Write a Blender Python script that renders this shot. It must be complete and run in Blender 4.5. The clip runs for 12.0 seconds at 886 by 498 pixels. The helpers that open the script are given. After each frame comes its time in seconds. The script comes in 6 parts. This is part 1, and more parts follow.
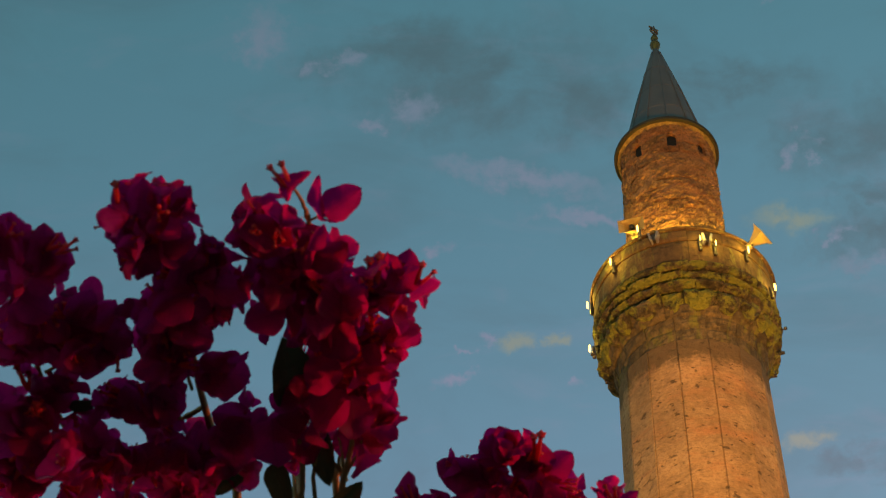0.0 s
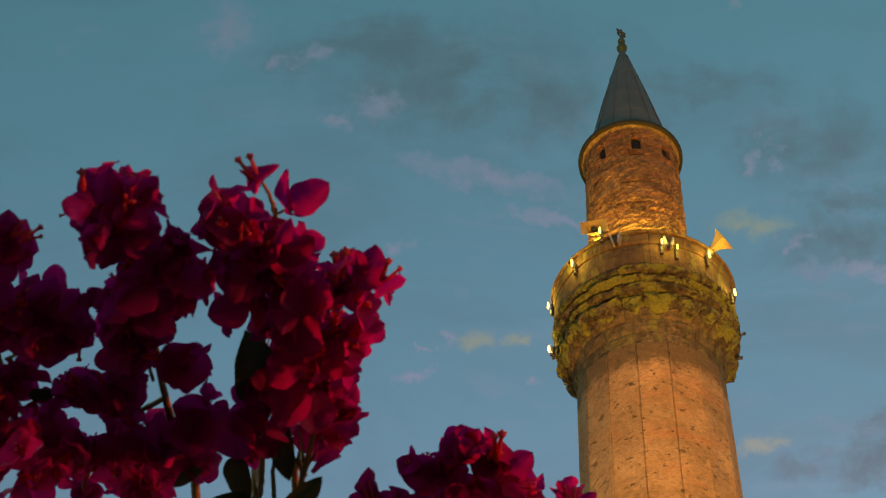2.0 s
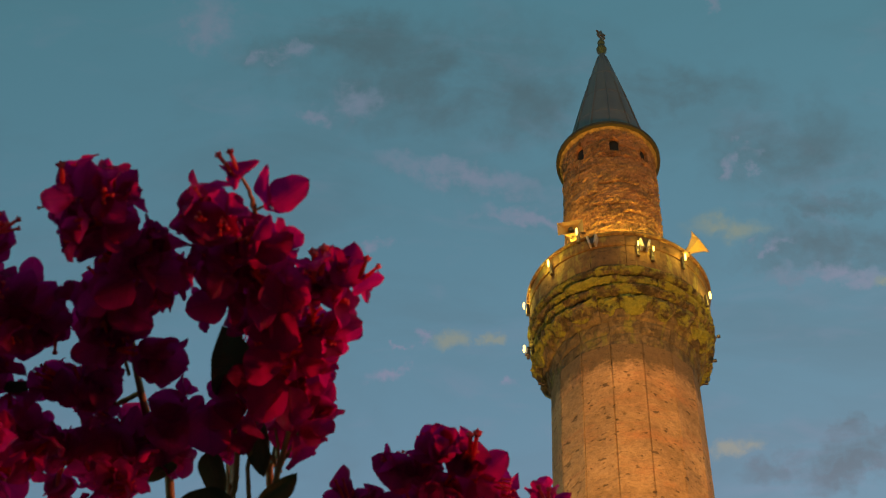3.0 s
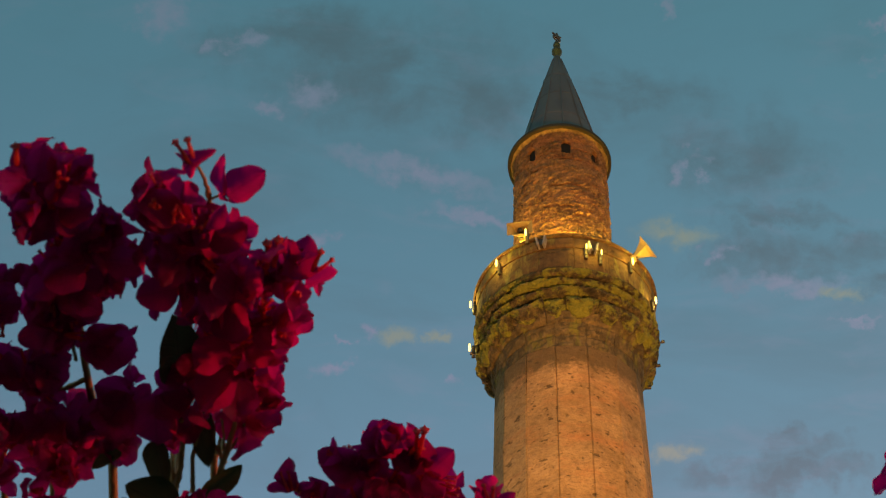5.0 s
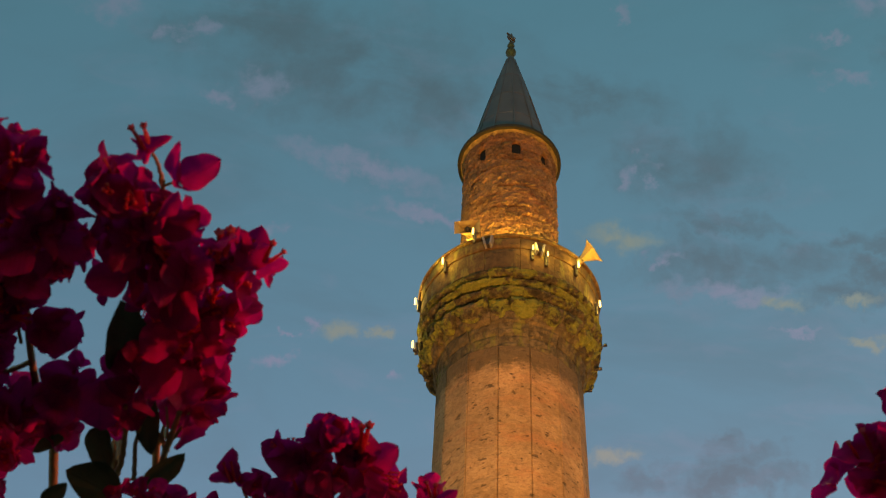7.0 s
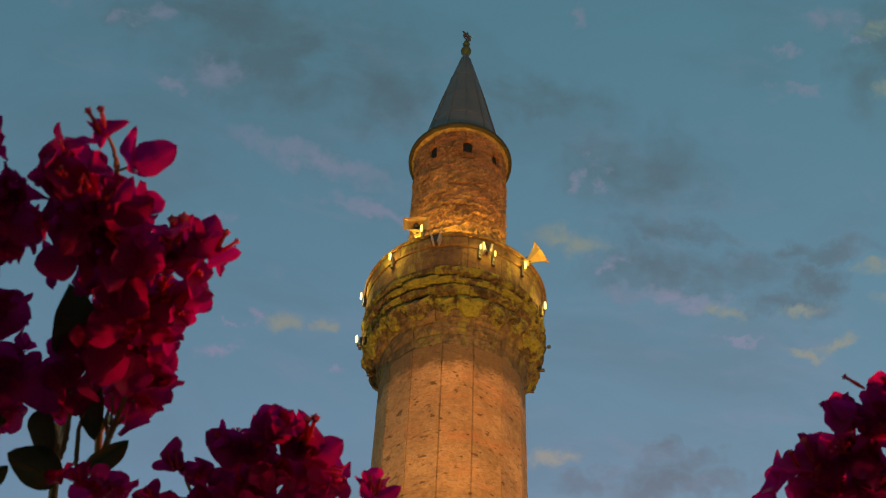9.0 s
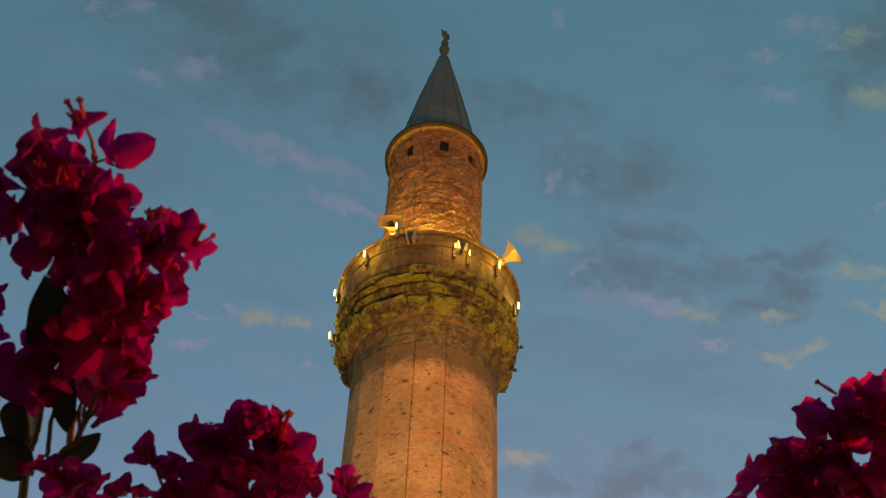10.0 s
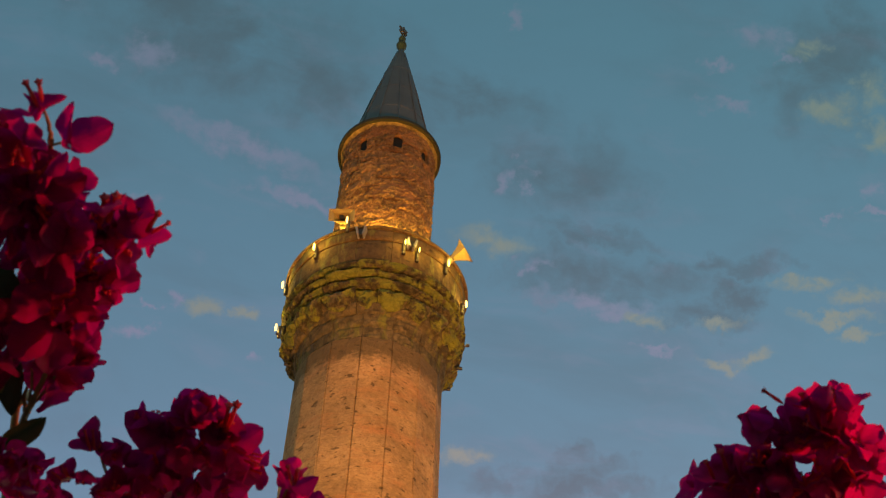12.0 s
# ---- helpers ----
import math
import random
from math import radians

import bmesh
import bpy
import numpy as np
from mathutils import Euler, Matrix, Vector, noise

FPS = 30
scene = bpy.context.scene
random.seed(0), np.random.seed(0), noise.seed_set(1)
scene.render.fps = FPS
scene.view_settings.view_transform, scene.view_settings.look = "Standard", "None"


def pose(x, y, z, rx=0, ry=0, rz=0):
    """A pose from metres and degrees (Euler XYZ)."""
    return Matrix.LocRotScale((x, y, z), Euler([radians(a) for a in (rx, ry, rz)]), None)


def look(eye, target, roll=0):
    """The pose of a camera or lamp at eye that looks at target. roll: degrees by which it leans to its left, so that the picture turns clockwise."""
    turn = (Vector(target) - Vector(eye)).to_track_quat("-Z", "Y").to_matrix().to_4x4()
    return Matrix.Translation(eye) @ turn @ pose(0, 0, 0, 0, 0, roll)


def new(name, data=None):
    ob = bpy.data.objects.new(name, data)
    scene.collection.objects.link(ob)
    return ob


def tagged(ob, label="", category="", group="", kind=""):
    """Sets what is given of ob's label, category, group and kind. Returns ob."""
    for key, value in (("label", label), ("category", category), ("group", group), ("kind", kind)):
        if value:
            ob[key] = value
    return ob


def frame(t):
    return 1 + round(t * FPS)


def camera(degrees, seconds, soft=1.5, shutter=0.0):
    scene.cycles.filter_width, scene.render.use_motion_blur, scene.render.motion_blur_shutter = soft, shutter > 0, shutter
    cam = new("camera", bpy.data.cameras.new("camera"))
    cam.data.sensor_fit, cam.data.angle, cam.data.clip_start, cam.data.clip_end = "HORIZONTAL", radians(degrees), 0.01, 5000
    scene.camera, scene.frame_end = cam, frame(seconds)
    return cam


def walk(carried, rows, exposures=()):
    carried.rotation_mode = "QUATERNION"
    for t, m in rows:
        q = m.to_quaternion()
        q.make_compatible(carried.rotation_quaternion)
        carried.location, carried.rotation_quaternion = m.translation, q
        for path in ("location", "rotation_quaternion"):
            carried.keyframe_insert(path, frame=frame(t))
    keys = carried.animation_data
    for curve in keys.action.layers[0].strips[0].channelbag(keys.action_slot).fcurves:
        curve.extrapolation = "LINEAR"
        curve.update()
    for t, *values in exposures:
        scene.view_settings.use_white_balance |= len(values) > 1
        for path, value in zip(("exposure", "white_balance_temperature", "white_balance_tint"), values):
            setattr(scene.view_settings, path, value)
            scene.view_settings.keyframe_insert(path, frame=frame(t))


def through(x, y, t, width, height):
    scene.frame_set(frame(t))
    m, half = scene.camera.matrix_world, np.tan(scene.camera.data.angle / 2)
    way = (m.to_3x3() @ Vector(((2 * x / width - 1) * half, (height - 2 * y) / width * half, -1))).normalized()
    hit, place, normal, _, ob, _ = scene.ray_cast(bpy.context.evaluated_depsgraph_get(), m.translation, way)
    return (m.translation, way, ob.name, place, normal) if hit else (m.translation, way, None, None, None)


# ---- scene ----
cam = camera(31.28, 12.0, soft=1.25)
cam.data.dof.use_dof, cam.data.dof.focus_distance, cam.data.dof.aperture_fstop = True, 34.0, 38.0
EYE = 1.6
# seconds, eye x, y, z (from the eye's mean height), heading to the right, pitch up, lean to the left
ROWS = [
    (0.0, 0.0096, 0.0019, 0.0013, -12.865, 48.990, 3.043),
    (0.5, 0.0090, 0.0018, 0.0014, -12.420, 48.982, 3.032),
    (1.0, 0.0084, 0.0017, 0.0014, -11.919, 48.976, 3.011),
    (1.5, 0.0077, 0.0015, 0.0013, -11.367, 48.970, 2.983),
    (2.0, 0.0069, 0.0014, 0.0013, -10.772, 48.965, 2.949),
    (2.5, 0.0062, 0.0012, 0.0012, -10.141, 48.961, 2.913),
    (4.5, 0.0028, 0.0005, 0.0006, -7.371, 48.944, 2.768),
    (5.0, 0.0019, 0.0004, 0.0004, -6.643, 48.939, 2.739),
    (5.5, 0.0009, 0.0002, 0.0002, -5.908, 48.934, 2.715),
    (6.0, 0.0000, 0.0000, 0.0000, -5.170, 48.928, 2.696),
    (6.5, -0.0009, -0.0002, -0.0002, -4.432, 48.922, 2.682),
    (7.0, -0.0019, -0.0003, -0.0004, -3.696, 48.915, 2.673),
    (9.0, -0.0057, -0.0009, -0.0013, -0.803, 48.886, 2.687),
    (9.5, -0.0066, -0.0011, -0.0016, -0.096, 48.878, 2.698),
    (10.0, -0.0075, -0.0012, -0.0018, 0.606, 48.871, 2.710),
    (10.5, -0.0084, -0.0013, -0.0020, 1.302, 48.864, 2.722),
    (11.0, -0.0093, -0.0014, -0.0021, 1.995, 48.857, 2.730),
    (11.5, -0.0102, -0.0014, -0.0023, 2.687, 48.852, 2.734),
    (12.0, -0.0110, -0.0015, -0.0025, 3.380, 48.847, 2.732),
]


def ahead(heading, pitch):
    h, p = radians(heading), radians(pitch)
    return Vector((math.sin(h) * math.cos(p), math.cos(h) * math.cos(p), math.sin(p)))


walk(cam, [(t, look((x, y, EYE + z), Vector((x, y, EYE + z)) + ahead(h, p), lean)) for t, x, y, z, h, p, lean in ROWS],
     [(0.0, 1.54, 6500, 9), (5.5, 1.48, 6500, 11), (12.0, 1.43, 6500, 18)])

# ---- light ----
TOWER = Vector((-0.02, 23.5, 0.0))


def wire(tree, kind, inputs=(), operation="", interpolation_type="", use_clamp=False):
    """A node with its inputs; an input is a value or another node's output."""
    node = tree.nodes.new(kind)
    if operation:
        node.operation = operation
    if interpolation_type:
        node.interpolation_type = interpolation_type
    if use_clamp:
        node.use_clamp = True
    for key, value in dict(inputs).items():
        if isinstance(value, bpy.types.NodeSocket):
            tree.links.new(value, node.inputs[key])
        else:
            node.inputs[key].default_value = value
    return node


def calc(tree, op, a, b=0.0, c=0.0, clamp=False):
    return wire(tree, "ShaderNodeMath", {0: a, 1: b, 2: c}, operation=op, use_clamp=clamp).outputs[0]


def blend(tree, factor, a, b, mode="MIX"):
    node = wire(tree, "ShaderNodeMix")
    node.data_type, node.blend_type = "RGBA", mode
    for key, value in ((0, factor), (6, a), (7, b)):
        if isinstance(value, bpy.types.NodeSocket):
            tree.links.new(value, node.inputs[key])
        else:
            node.inputs[key].default_value = value if key == 0 else (*value, 1.0)
    return node.outputs[2]


def ramp(tree, factor, stops, interpolation="LINEAR"):
    node = wire(tree, "ShaderNodeValToRGB", {0: factor})
    node.color_ramp.interpolation = interpolation
    while len(node.color_ramp.elements) < len(stops):
        node.color_ramp.elements.new(0.5)
    for e, (place, colour) in zip(node.color_ramp.elements, stops):
        e.position, e.color = place, (*colour, 1.0) if not isinstance(colour, float) else (colour, colour, colour, 1.0)
    return node.outputs[0]


world = bpy.data.worlds.new("dusk_sky")
scene.world = world
world.use_nodes = True
wt = world.node_tree
wt.nodes.clear()
sky = wire(wt, "ShaderNodeTexSky")
sky.sky_type, sky.sun_disc = "NISHITA", False
sky.sun_elevation, sky.sun_rotation = radians(3.0), radians(12.0)
sky.air_density, sky.dust_density, sky.ozone_density = 1.0, 0.6, 2.0
way = wire(wt, "ShaderNodeTexCoord").outputs["Generated"]
# the sky laid out flat round the heading of the minaret's gallery: across and up, in tangents
MID = ahead(-5.2, 48.9)
SIDE = Vector((math.cos(radians(-5.2)), -math.sin(radians(-5.2)), 0.0))
OVER = SIDE.cross(MID)
dots = [wire(wt, "ShaderNodeVectorMath", {0: way, 1: tuple(v)}, operation="DOT_PRODUCT").outputs["Value"] for v in (SIDE, OVER, MID)]
deep = calc(wt, "MAXIMUM", dots[2], 0.08)
across, upward = calc(wt, "DIVIDE", dots[0], deep), calc(wt, "DIVIDE", dots[1], deep)
flat = wire(wt, "ShaderNodeCombineXYZ", {0: across, 1: upward}).outputs[0]


def sky_noise(scale, stretch, detail, seed, rough=0.55, warp=0.0):
    v = wire(wt, "ShaderNodeMapping", {"Vector": flat, "Location": (seed, seed * 0.7, seed), "Scale": (scale, scale * stretch, scale)}).outputs[0]
    return wire(wt, "ShaderNodeTexNoise", {"Vector": v, "Scale": 1.0, "Detail": detail, "Roughness": rough, "Distortion": warp}).outputs[0]


def cloud_field(clouds, ragged, fine, swell=1.0):
    """How thick the clouds are: frayed patches at (across, up), half as wide and high as given, rising to the right by some degrees."""
    fray = []
    for scale, reach in ((26.0, ragged), (85.0, fine)):
        puff = wire(wt, "ShaderNodeTexNoise", {"Vector": flat, "Scale": scale, "Detail": 5.0, "Roughness": 0.6}).outputs["Color"]
        fray.append(wire(wt, "ShaderNodeVectorMath", {0: wire(wt, "ShaderNodeVectorMath", {0: puff, 1: (0.5, 0.5, 0.5)}, operation="SUBTRACT").outputs[0], 1: (reach, reach * 0.6, 0.0)}, operation="MULTIPLY").outputs[0])
    here = flat
    for f in fray:
        here = wire(wt, "ShaderNodeVectorMath", {0: here, 1: f}, operation="ADD").outputs[0]
    total = None
    for a, u, wide, high, rise in clouds:
        v = wire(wt, "ShaderNodeVectorMath", {0: here, 1: (a, u, 0.0)}, operation="SUBTRACT").outputs[0]
        v = wire(wt, "ShaderNodeVectorRotate", {"Vector": v, "Axis": (0.0, 0.0, 1.0), "Angle": radians(-rise)}).outputs[0]
        v = wire(wt, "ShaderNodeVectorMath", {0: v, 1: (1 / (wide * swell), 1 / (high * swell), 0.0)}, operation="MULTIPLY").outputs[0]
        d = wire(wt, "ShaderNodeVectorMath", {0: v}, operation="LENGTH").outputs["Value"]
        d = wire(wt, "ShaderNodeMapRange", {0: d, 1: 0.1, 2: 1.6, 3: 1.0, 4: 0.0}, interpolation_type="SMOOTHSTEP").outputs[0]
        total = d if total is None else calc(wt, "MAXIMUM", total, d)
    return total


GREY_CLOUDS = [
    (-0.0565, 0.1126, 0.0678, 0.0286, -5),
    (-0.1004, 0.1337, 0.0536, 0.0161, 3),
    (-0.0020, 0.0955, 0.0321, 0.0214, 3),
    (0.0944, 0.0983, 0.0393, 0.0161, 3),
    (0.1708, 0.0637, 0.0417, 0.0218, 7),
    (0.2004, 0.0277, 0.0328, 0.0066, 4),
    (0.1865, -0.0004, 0.0294, 0.0154, 4),
    (0.2387, 0.0039, 0.0275, 0.0117, 6),
    (0.2745, -0.0140, 0.0242, 0.0089, 9),
    (0.2944, 0.0043, 0.0168, 0.0090, 9),
    (0.2044, -0.1222, 0.0294, 0.0092, 8),
    (0.2006, -0.1352, 0.0477, 0.0081, 4),
    (0.3228, 0.1564, 0.0302, 0.0340, 10),
    (0.3447, 0.1863, 0.0266, 0.0190, 10),
    (0.2948, 0.0256, 0.0262, 0.0067, 14),
]
PINK_CLOUDS = [
    (-0.0355, 0.0474, 0.0500, 0.0071, -11),
    (0.0050, 0.0225, 0.0321, 0.0046, -5),
    (-0.1040, 0.0978, 0.0150, 0.0079, 3),
    (-0.1305, 0.0904, 0.0114, 0.0046, 3),
    (-0.1969, 0.1495, 0.0146, 0.0153, -1),
    (-0.2008, 0.1414, 0.0161, 0.0089, 3),
    (-0.1391, 0.1303, 0.0127, 0.0051, -1),
    (-0.1572, 0.1278, 0.0065, 0.0043, -1),
    (-0.0831, -0.0782, 0.0100, 0.0039, 3),
    (-0.0133, -0.0813, 0.0100, 0.0032, 3),
    (-0.0871, 0.0056, 0.0079, 0.0036, 3),
    (-0.0769, -0.0600, 0.0050, 0.0025, 3),
    (-0.0621, -0.0540, 0.0043, 0.0043, 3),
    (0.1445, 0.0642, 0.0080, 0.0043, 7),
    (0.1350, 0.0498, 0.0058, 0.0058, 7),
    (0.1985, -0.0158, 0.0364, 0.0073, 1),
    (0.1235, 0.1558, 0.0051, 0.0072, 7),
    (0.2540, 0.1463, 0.0093, 0.0030, 10),
    (0.2609, 0.1235, 0.0119, 0.0048, 10),
    (0.2814, 0.1760, 0.0157, 0.0094, 10),
    (0.2978, 0.1640, 0.0060, 0.0034, 10),
    (0.3687, 0.0878, 0.0084, 0.0065, 9),
    (0.3554, 0.0681, 0.0034, 0.0023, 9),
    (0.2474, -0.0400, 0.0148, 0.0033, 9),
    (0.3771, 0.0716, 0.0095, 0.0030, 9),
    (0.1586, 0.0025, 0.0094, 0.0033, -3),
]
GOLD_CLOUDS = [
    (0.1316, 0.0154, 0.0217, 0.0070, -6),
    (-0.0445, -0.0535, 0.0120, 0.0060, 18),
    (-0.0213, -0.0537, 0.0060, 0.0043, 6),
    (0.2363, -0.0204, 0.0148, 0.0041, -5),
    (0.2842, -0.0162, 0.0171, 0.0037, 25),
    (0.2843, -0.0434, 0.0112, 0.0034, 1),
    (0.3092, -0.0336, 0.0157, 0.0045, 19),
    (0.3130, 0.1734, 0.0113, 0.0057, 18),
    (0.3363, 0.1327, 0.0144, 0.0076, 10),
    (0.3613, 0.1508, 0.0114, 0.0099, 10),
    (0.3664, 0.1247, 0.0107, 0.0084, 10),
    (0.3376, 0.0202, 0.0181, 0.0045, 15),
    (0.3726, 0.0179, 0.0220, 0.0049, 15),
    (0.3597, 0.0024, 0.0227, 0.0034, 9),
    (0.3747, -0.0064, 0.0144, 0.0030, 9),
    (0.1345, -0.1221, 0.0145, 0.0054, 8),
]
haze = wire(wt, "ShaderNodeMapRange", {0: upward, 1: -0.16, 2: 0.16}).outputs[0]
clear = blend(wt, 1.0, sky.outputs[0], blend(wt, haze, (0.89, 0.92, 0.83), (0.79, 1.10, 0.85)), "MULTIPLY")
billow = sky_noise(16.0, 1.8, 9.0, 3.1, 0.60, 0.4)
wisp = sky_noise(44.0, 1.5, 6.0, 8.4, 0.55, 0.35)
grey = calc(wt, "MULTIPLY", cloud_field(GREY_CLOUDS, 0.10, 0.03, 1.25), wire(wt, "ShaderNodeMapRange", {0: billow, 1: 0.20, 2: 0.60}, interpolation_type="SMOOTHSTEP").outputs[0])
pink = calc(wt, "MULTIPLY", cloud_field(PINK_CLOUDS, 0.06, 0.035), wire(wt, "ShaderNodeMapRange", {0: wisp, 1: 0.28, 2: 0.56}, interpolation_type="SMOOTHSTEP").outputs[0])
gold = calc(wt, "MULTIPLY", cloud_field(GOLD_CLOUDS, 0.045, 0.03), wire(wt, "ShaderNodeMapRange", {0: wisp, 1: 0.28, 2: 0.52}, interpolation_type="SMOOTHSTEP").outputs[0])
# a thin veil over all of it
veil = wire(wt, "ShaderNodeMapRange", {0: sky_noise(7.0, 2.0, 8.0, 5.7, 0.58, 0.5), 1: 0.42, 2: 0.72, 3: 0.0, 4: 0.35}, interpolation_type="SMOOTHSTEP").outputs[0]
flush = wire(wt, "ShaderNodeMapRange", {0: sky_noise(15.0, 2.6, 7.0, 11.3, 0.6, 0.6), 1: 0.50, 2: 0.74, 3: 0.0, 4: 0.22}, interpolation_type="SMOOTHSTEP").outputs[0]
grey = calc(wt, "MAXIMUM", grey, veil)
pink = calc(wt, "MAXIMUM", pink, flush)
colour = blend(wt, grey, clear, blend(wt, 1.0, clear, (0.89, 0.685, 0.645), "MULTIPLY"))
colour = blend(wt, calc(wt, "MULTIPLY", pink, 0.85), colour, blend(wt, 1.0, clear, (1.85, 1.03, 1.07), "MULTIPLY"))
colour = blend(wt, gold, colour, blend(wt, 1.0, clear, (1.9, 1.13, 0.78), "MULTIPLY"))
light = wire(wt, "ShaderNodeBackground", {"Color": colour, "Strength": 0.127})
wt.links.new(light.outputs[0], wire(wt, "ShaderNodeOutputWorld").inputs[0])


def spot(name, watts, colour, place, target, size, soft):
    data = bpy.data.lights.new(name, "SPOT")
    data.energy, data.color, data.spot_size, data.spot_blend, data.shadow_soft_size = watts, colour, radians(size), 1.0, soft
    ob = new(name, data)
    ob.matrix_world = look(place, target)
    return ob


def glow_lamp(name, watts, colour, place, soft=0.06):
    data = bpy.data.lights.new(name, "POINT")
    data.energy, data.color, data.shadow_soft_size = watts, colour, soft
    ob = new(name, data)
    ob.location = place
    return ob


WARM = (1.0, 0.63, 0.07)
# floodlights in the yard that wash the minaret's shaft, and the street lamp beside the bushes
spot("yard_floodlight", 20500.0, (1.0, 0.42, 0.085), (7.0, 6.0, 0.8), (0.0, 23.5, 19.2), 33, 0.25)
spot("yard_floodlight", 6200.0, (1.0, 0.48, 0.11), (-7.0, 8.0, 0.8), (0.0, 23.5, 18.0), 33, 0.25)
spot("yard_floodlight", 12500.0, (1.0, 0.37, 0.08), (4.5, 4.0, 0.8), (0.0, 23.5, 30.5), 17, 0.25)
spot("street_lamp_light", 72.0, (1.0, 0.22, 0.10), (2.3, 1.10, 2.80), (-0.15, 0.70, 2.40), 36, 0.07)

# ---- materials ----
def material(name):
    m = bpy.data.materials.new(name)
    m.use_nodes = True
    tree = m.node_tree
    return m, tree, tree.nodes["Principled BSDF"]


def noise_at(tree, place, scale, detail=6.0, rough=0.6, stretch=(1, 1, 1)):
    v = wire(tree, "ShaderNodeMapping", {"Vector": place, "Scale": stretch}).outputs[0]
    return wire(tree, "ShaderNodeTexNoise", {"Vector": v, "Scale": scale, "Detail": detail, "Roughness": rough}).outputs[0]


def stretch_range(tree, value, low, high, to_low=0.0, to_high=1.0):
    return wire(tree, "ShaderNodeMapRange", {0: value, 1: low, 2: high, 3: to_low, 4: to_high}).outputs[0]


def bumped(tree, bsdf, height, strength, distance):
    b = wire(tree, "ShaderNodeBump", {"Height": height, "Strength": strength, "Distance": distance})
    tree.links.new(b.outputs[0], bsdf.inputs["Normal"])


def stone_material(name, light, dark, moss=None, moss_low=0.5, moss_high=0.62, pits=0.5, rough_scale=1.0, spread=1.0, relief=0.03, streaks=False, grime=0.0, ruddy=0.0, patch_scale=2.6, by_piece=0.3, drip=None, mottle=0.0):
    """Weathered limestone: tone by piece, broad stains, fine grain, dark pits, and moss or lichen where given."""
    m, tree, bsdf = material(name)
    geo = wire(tree, "ShaderNodeNewGeometry")
    place = geo.outputs["Position"]
    tone = calc(tree, "FRACT", calc(tree, "ADD", wire(tree, "ShaderNodeObjectInfo").outputs["Random"], geo.outputs["Random Per Island"]))
    broad = noise_at(tree, place, 0.9 * rough_scale, 6, 0.6)
    fine = noise_at(tree, place, 9.0 * rough_scale, 8, 0.65)
    mixed = calc(tree, "ADD", calc(tree, "MULTIPLY", broad, 0.6), calc(tree, "MULTIPLY", fine, 0.4))
    colour = blend(tree, stretch_range(tree, mixed, 0.36, 0.62), dark, light)
    colour = blend(tree, 1.0, colour, ramp(tree, tone, [(0.0, (1 - 0.22 * spread, 1 - 0.27 * spread, 1 - 0.31 * spread)), (0.5, (1.0, 0.98, 0.95)), (1.0, (1 + 0.12 * spread, 1 + 0.03 * spread, 1 - 0.06 * spread))]), "MULTIPLY")
    if ruddy:
        warm = stretch_range(tree, noise_at(tree, place, 1.1, 5, 0.6, (0.7, 0.7, 2.0)), 0.50, 0.66)
        colour = blend(tree, calc(tree, "MULTIPLY", warm, ruddy), colour, (0.40, 0.17, 0.075))
        smudge = stretch_range(tree, noise_at(tree, place, 3.2, 7, 0.68, (1.0, 1.0, 1.4)), 0.53, 0.66)
        colour = blend(tree, calc(tree, "MULTIPLY", smudge, 0.5), colour, (0.15, 0.10, 0.05))
    if grime:
        dirt = stretch_range(tree, noise_at(tree, place, 5.0, 9, 0.72, (1.4, 1.4, 0.8)), 0.44, 0.60)
        cracks = stretch_range(tree, wire(tree, "ShaderNodeTexVoronoi", {"Vector": wire(tree, "ShaderNodeVectorMath", {0: place, 1: wire(tree, "ShaderNodeTexNoise", {"Vector": place, "Scale": 4.0}).outputs["Color"]}, operation="ADD").outputs[0], "Scale": 3.2}).outputs["Distance"], 0.35, 0.75)
        colour = blend(tree, calc(tree, "MULTIPLY", dirt, grime), colour, tuple(0.35 * c for c in dark))
        colour = blend(tree, calc(tree, "MULTIPLY", cracks, 0.6 * grime), colour, tuple(0.5 * c for c in dark))
    pit = stretch_range(tree, noise_at(tree, place, 6.5 * rough_scale, 3, 0.5, (1, 1, 1.7)), 0.62, 0.68)
    colour = blend(tree, calc(tree, "MULTIPLY", pit, pits), colour, tuple(0.3 * c for c in dark))
    if moss:
        patch = noise_at(tree, place, patch_scale, 6, 0.62, (1.6, 1.6, 0.5) if streaks else (1, 1, 1))
        growth = stretch_range(tree, patch if streaks else calc(tree, "ADD", calc(tree, "MULTIPLY", patch, 1.0 - by_piece), calc(tree, "MULTIPLY", tone, by_piece)), moss_low, moss_high)
        colour = blend(tree, calc(tree, "MULTIPLY", growth, 0.85), colour, blend(tree, fine, tuple(0.35 * c for c in moss), tuple(1.35 * c for c in moss)))
    if mottle:
        speck = noise_at(tree, place, 13.0, 9, 0.74, (1.0, 1.0, 1.8))
        colour = blend(tree, calc(tree, "MULTIPLY", stretch_range(tree, speck, 0.48, 0.66), mottle), colour, tuple(0.55 * c for c in dark))
        bleach = noise_at(tree, place, 2.3, 8, 0.7, (1.0, 1.0, 2.2))
        colour = blend(tree, calc(tree, "MULTIPLY", stretch_range(tree, bleach, 0.52, 0.68), 0.45 * mottle), colour, tuple(1.25 * c for c in light))
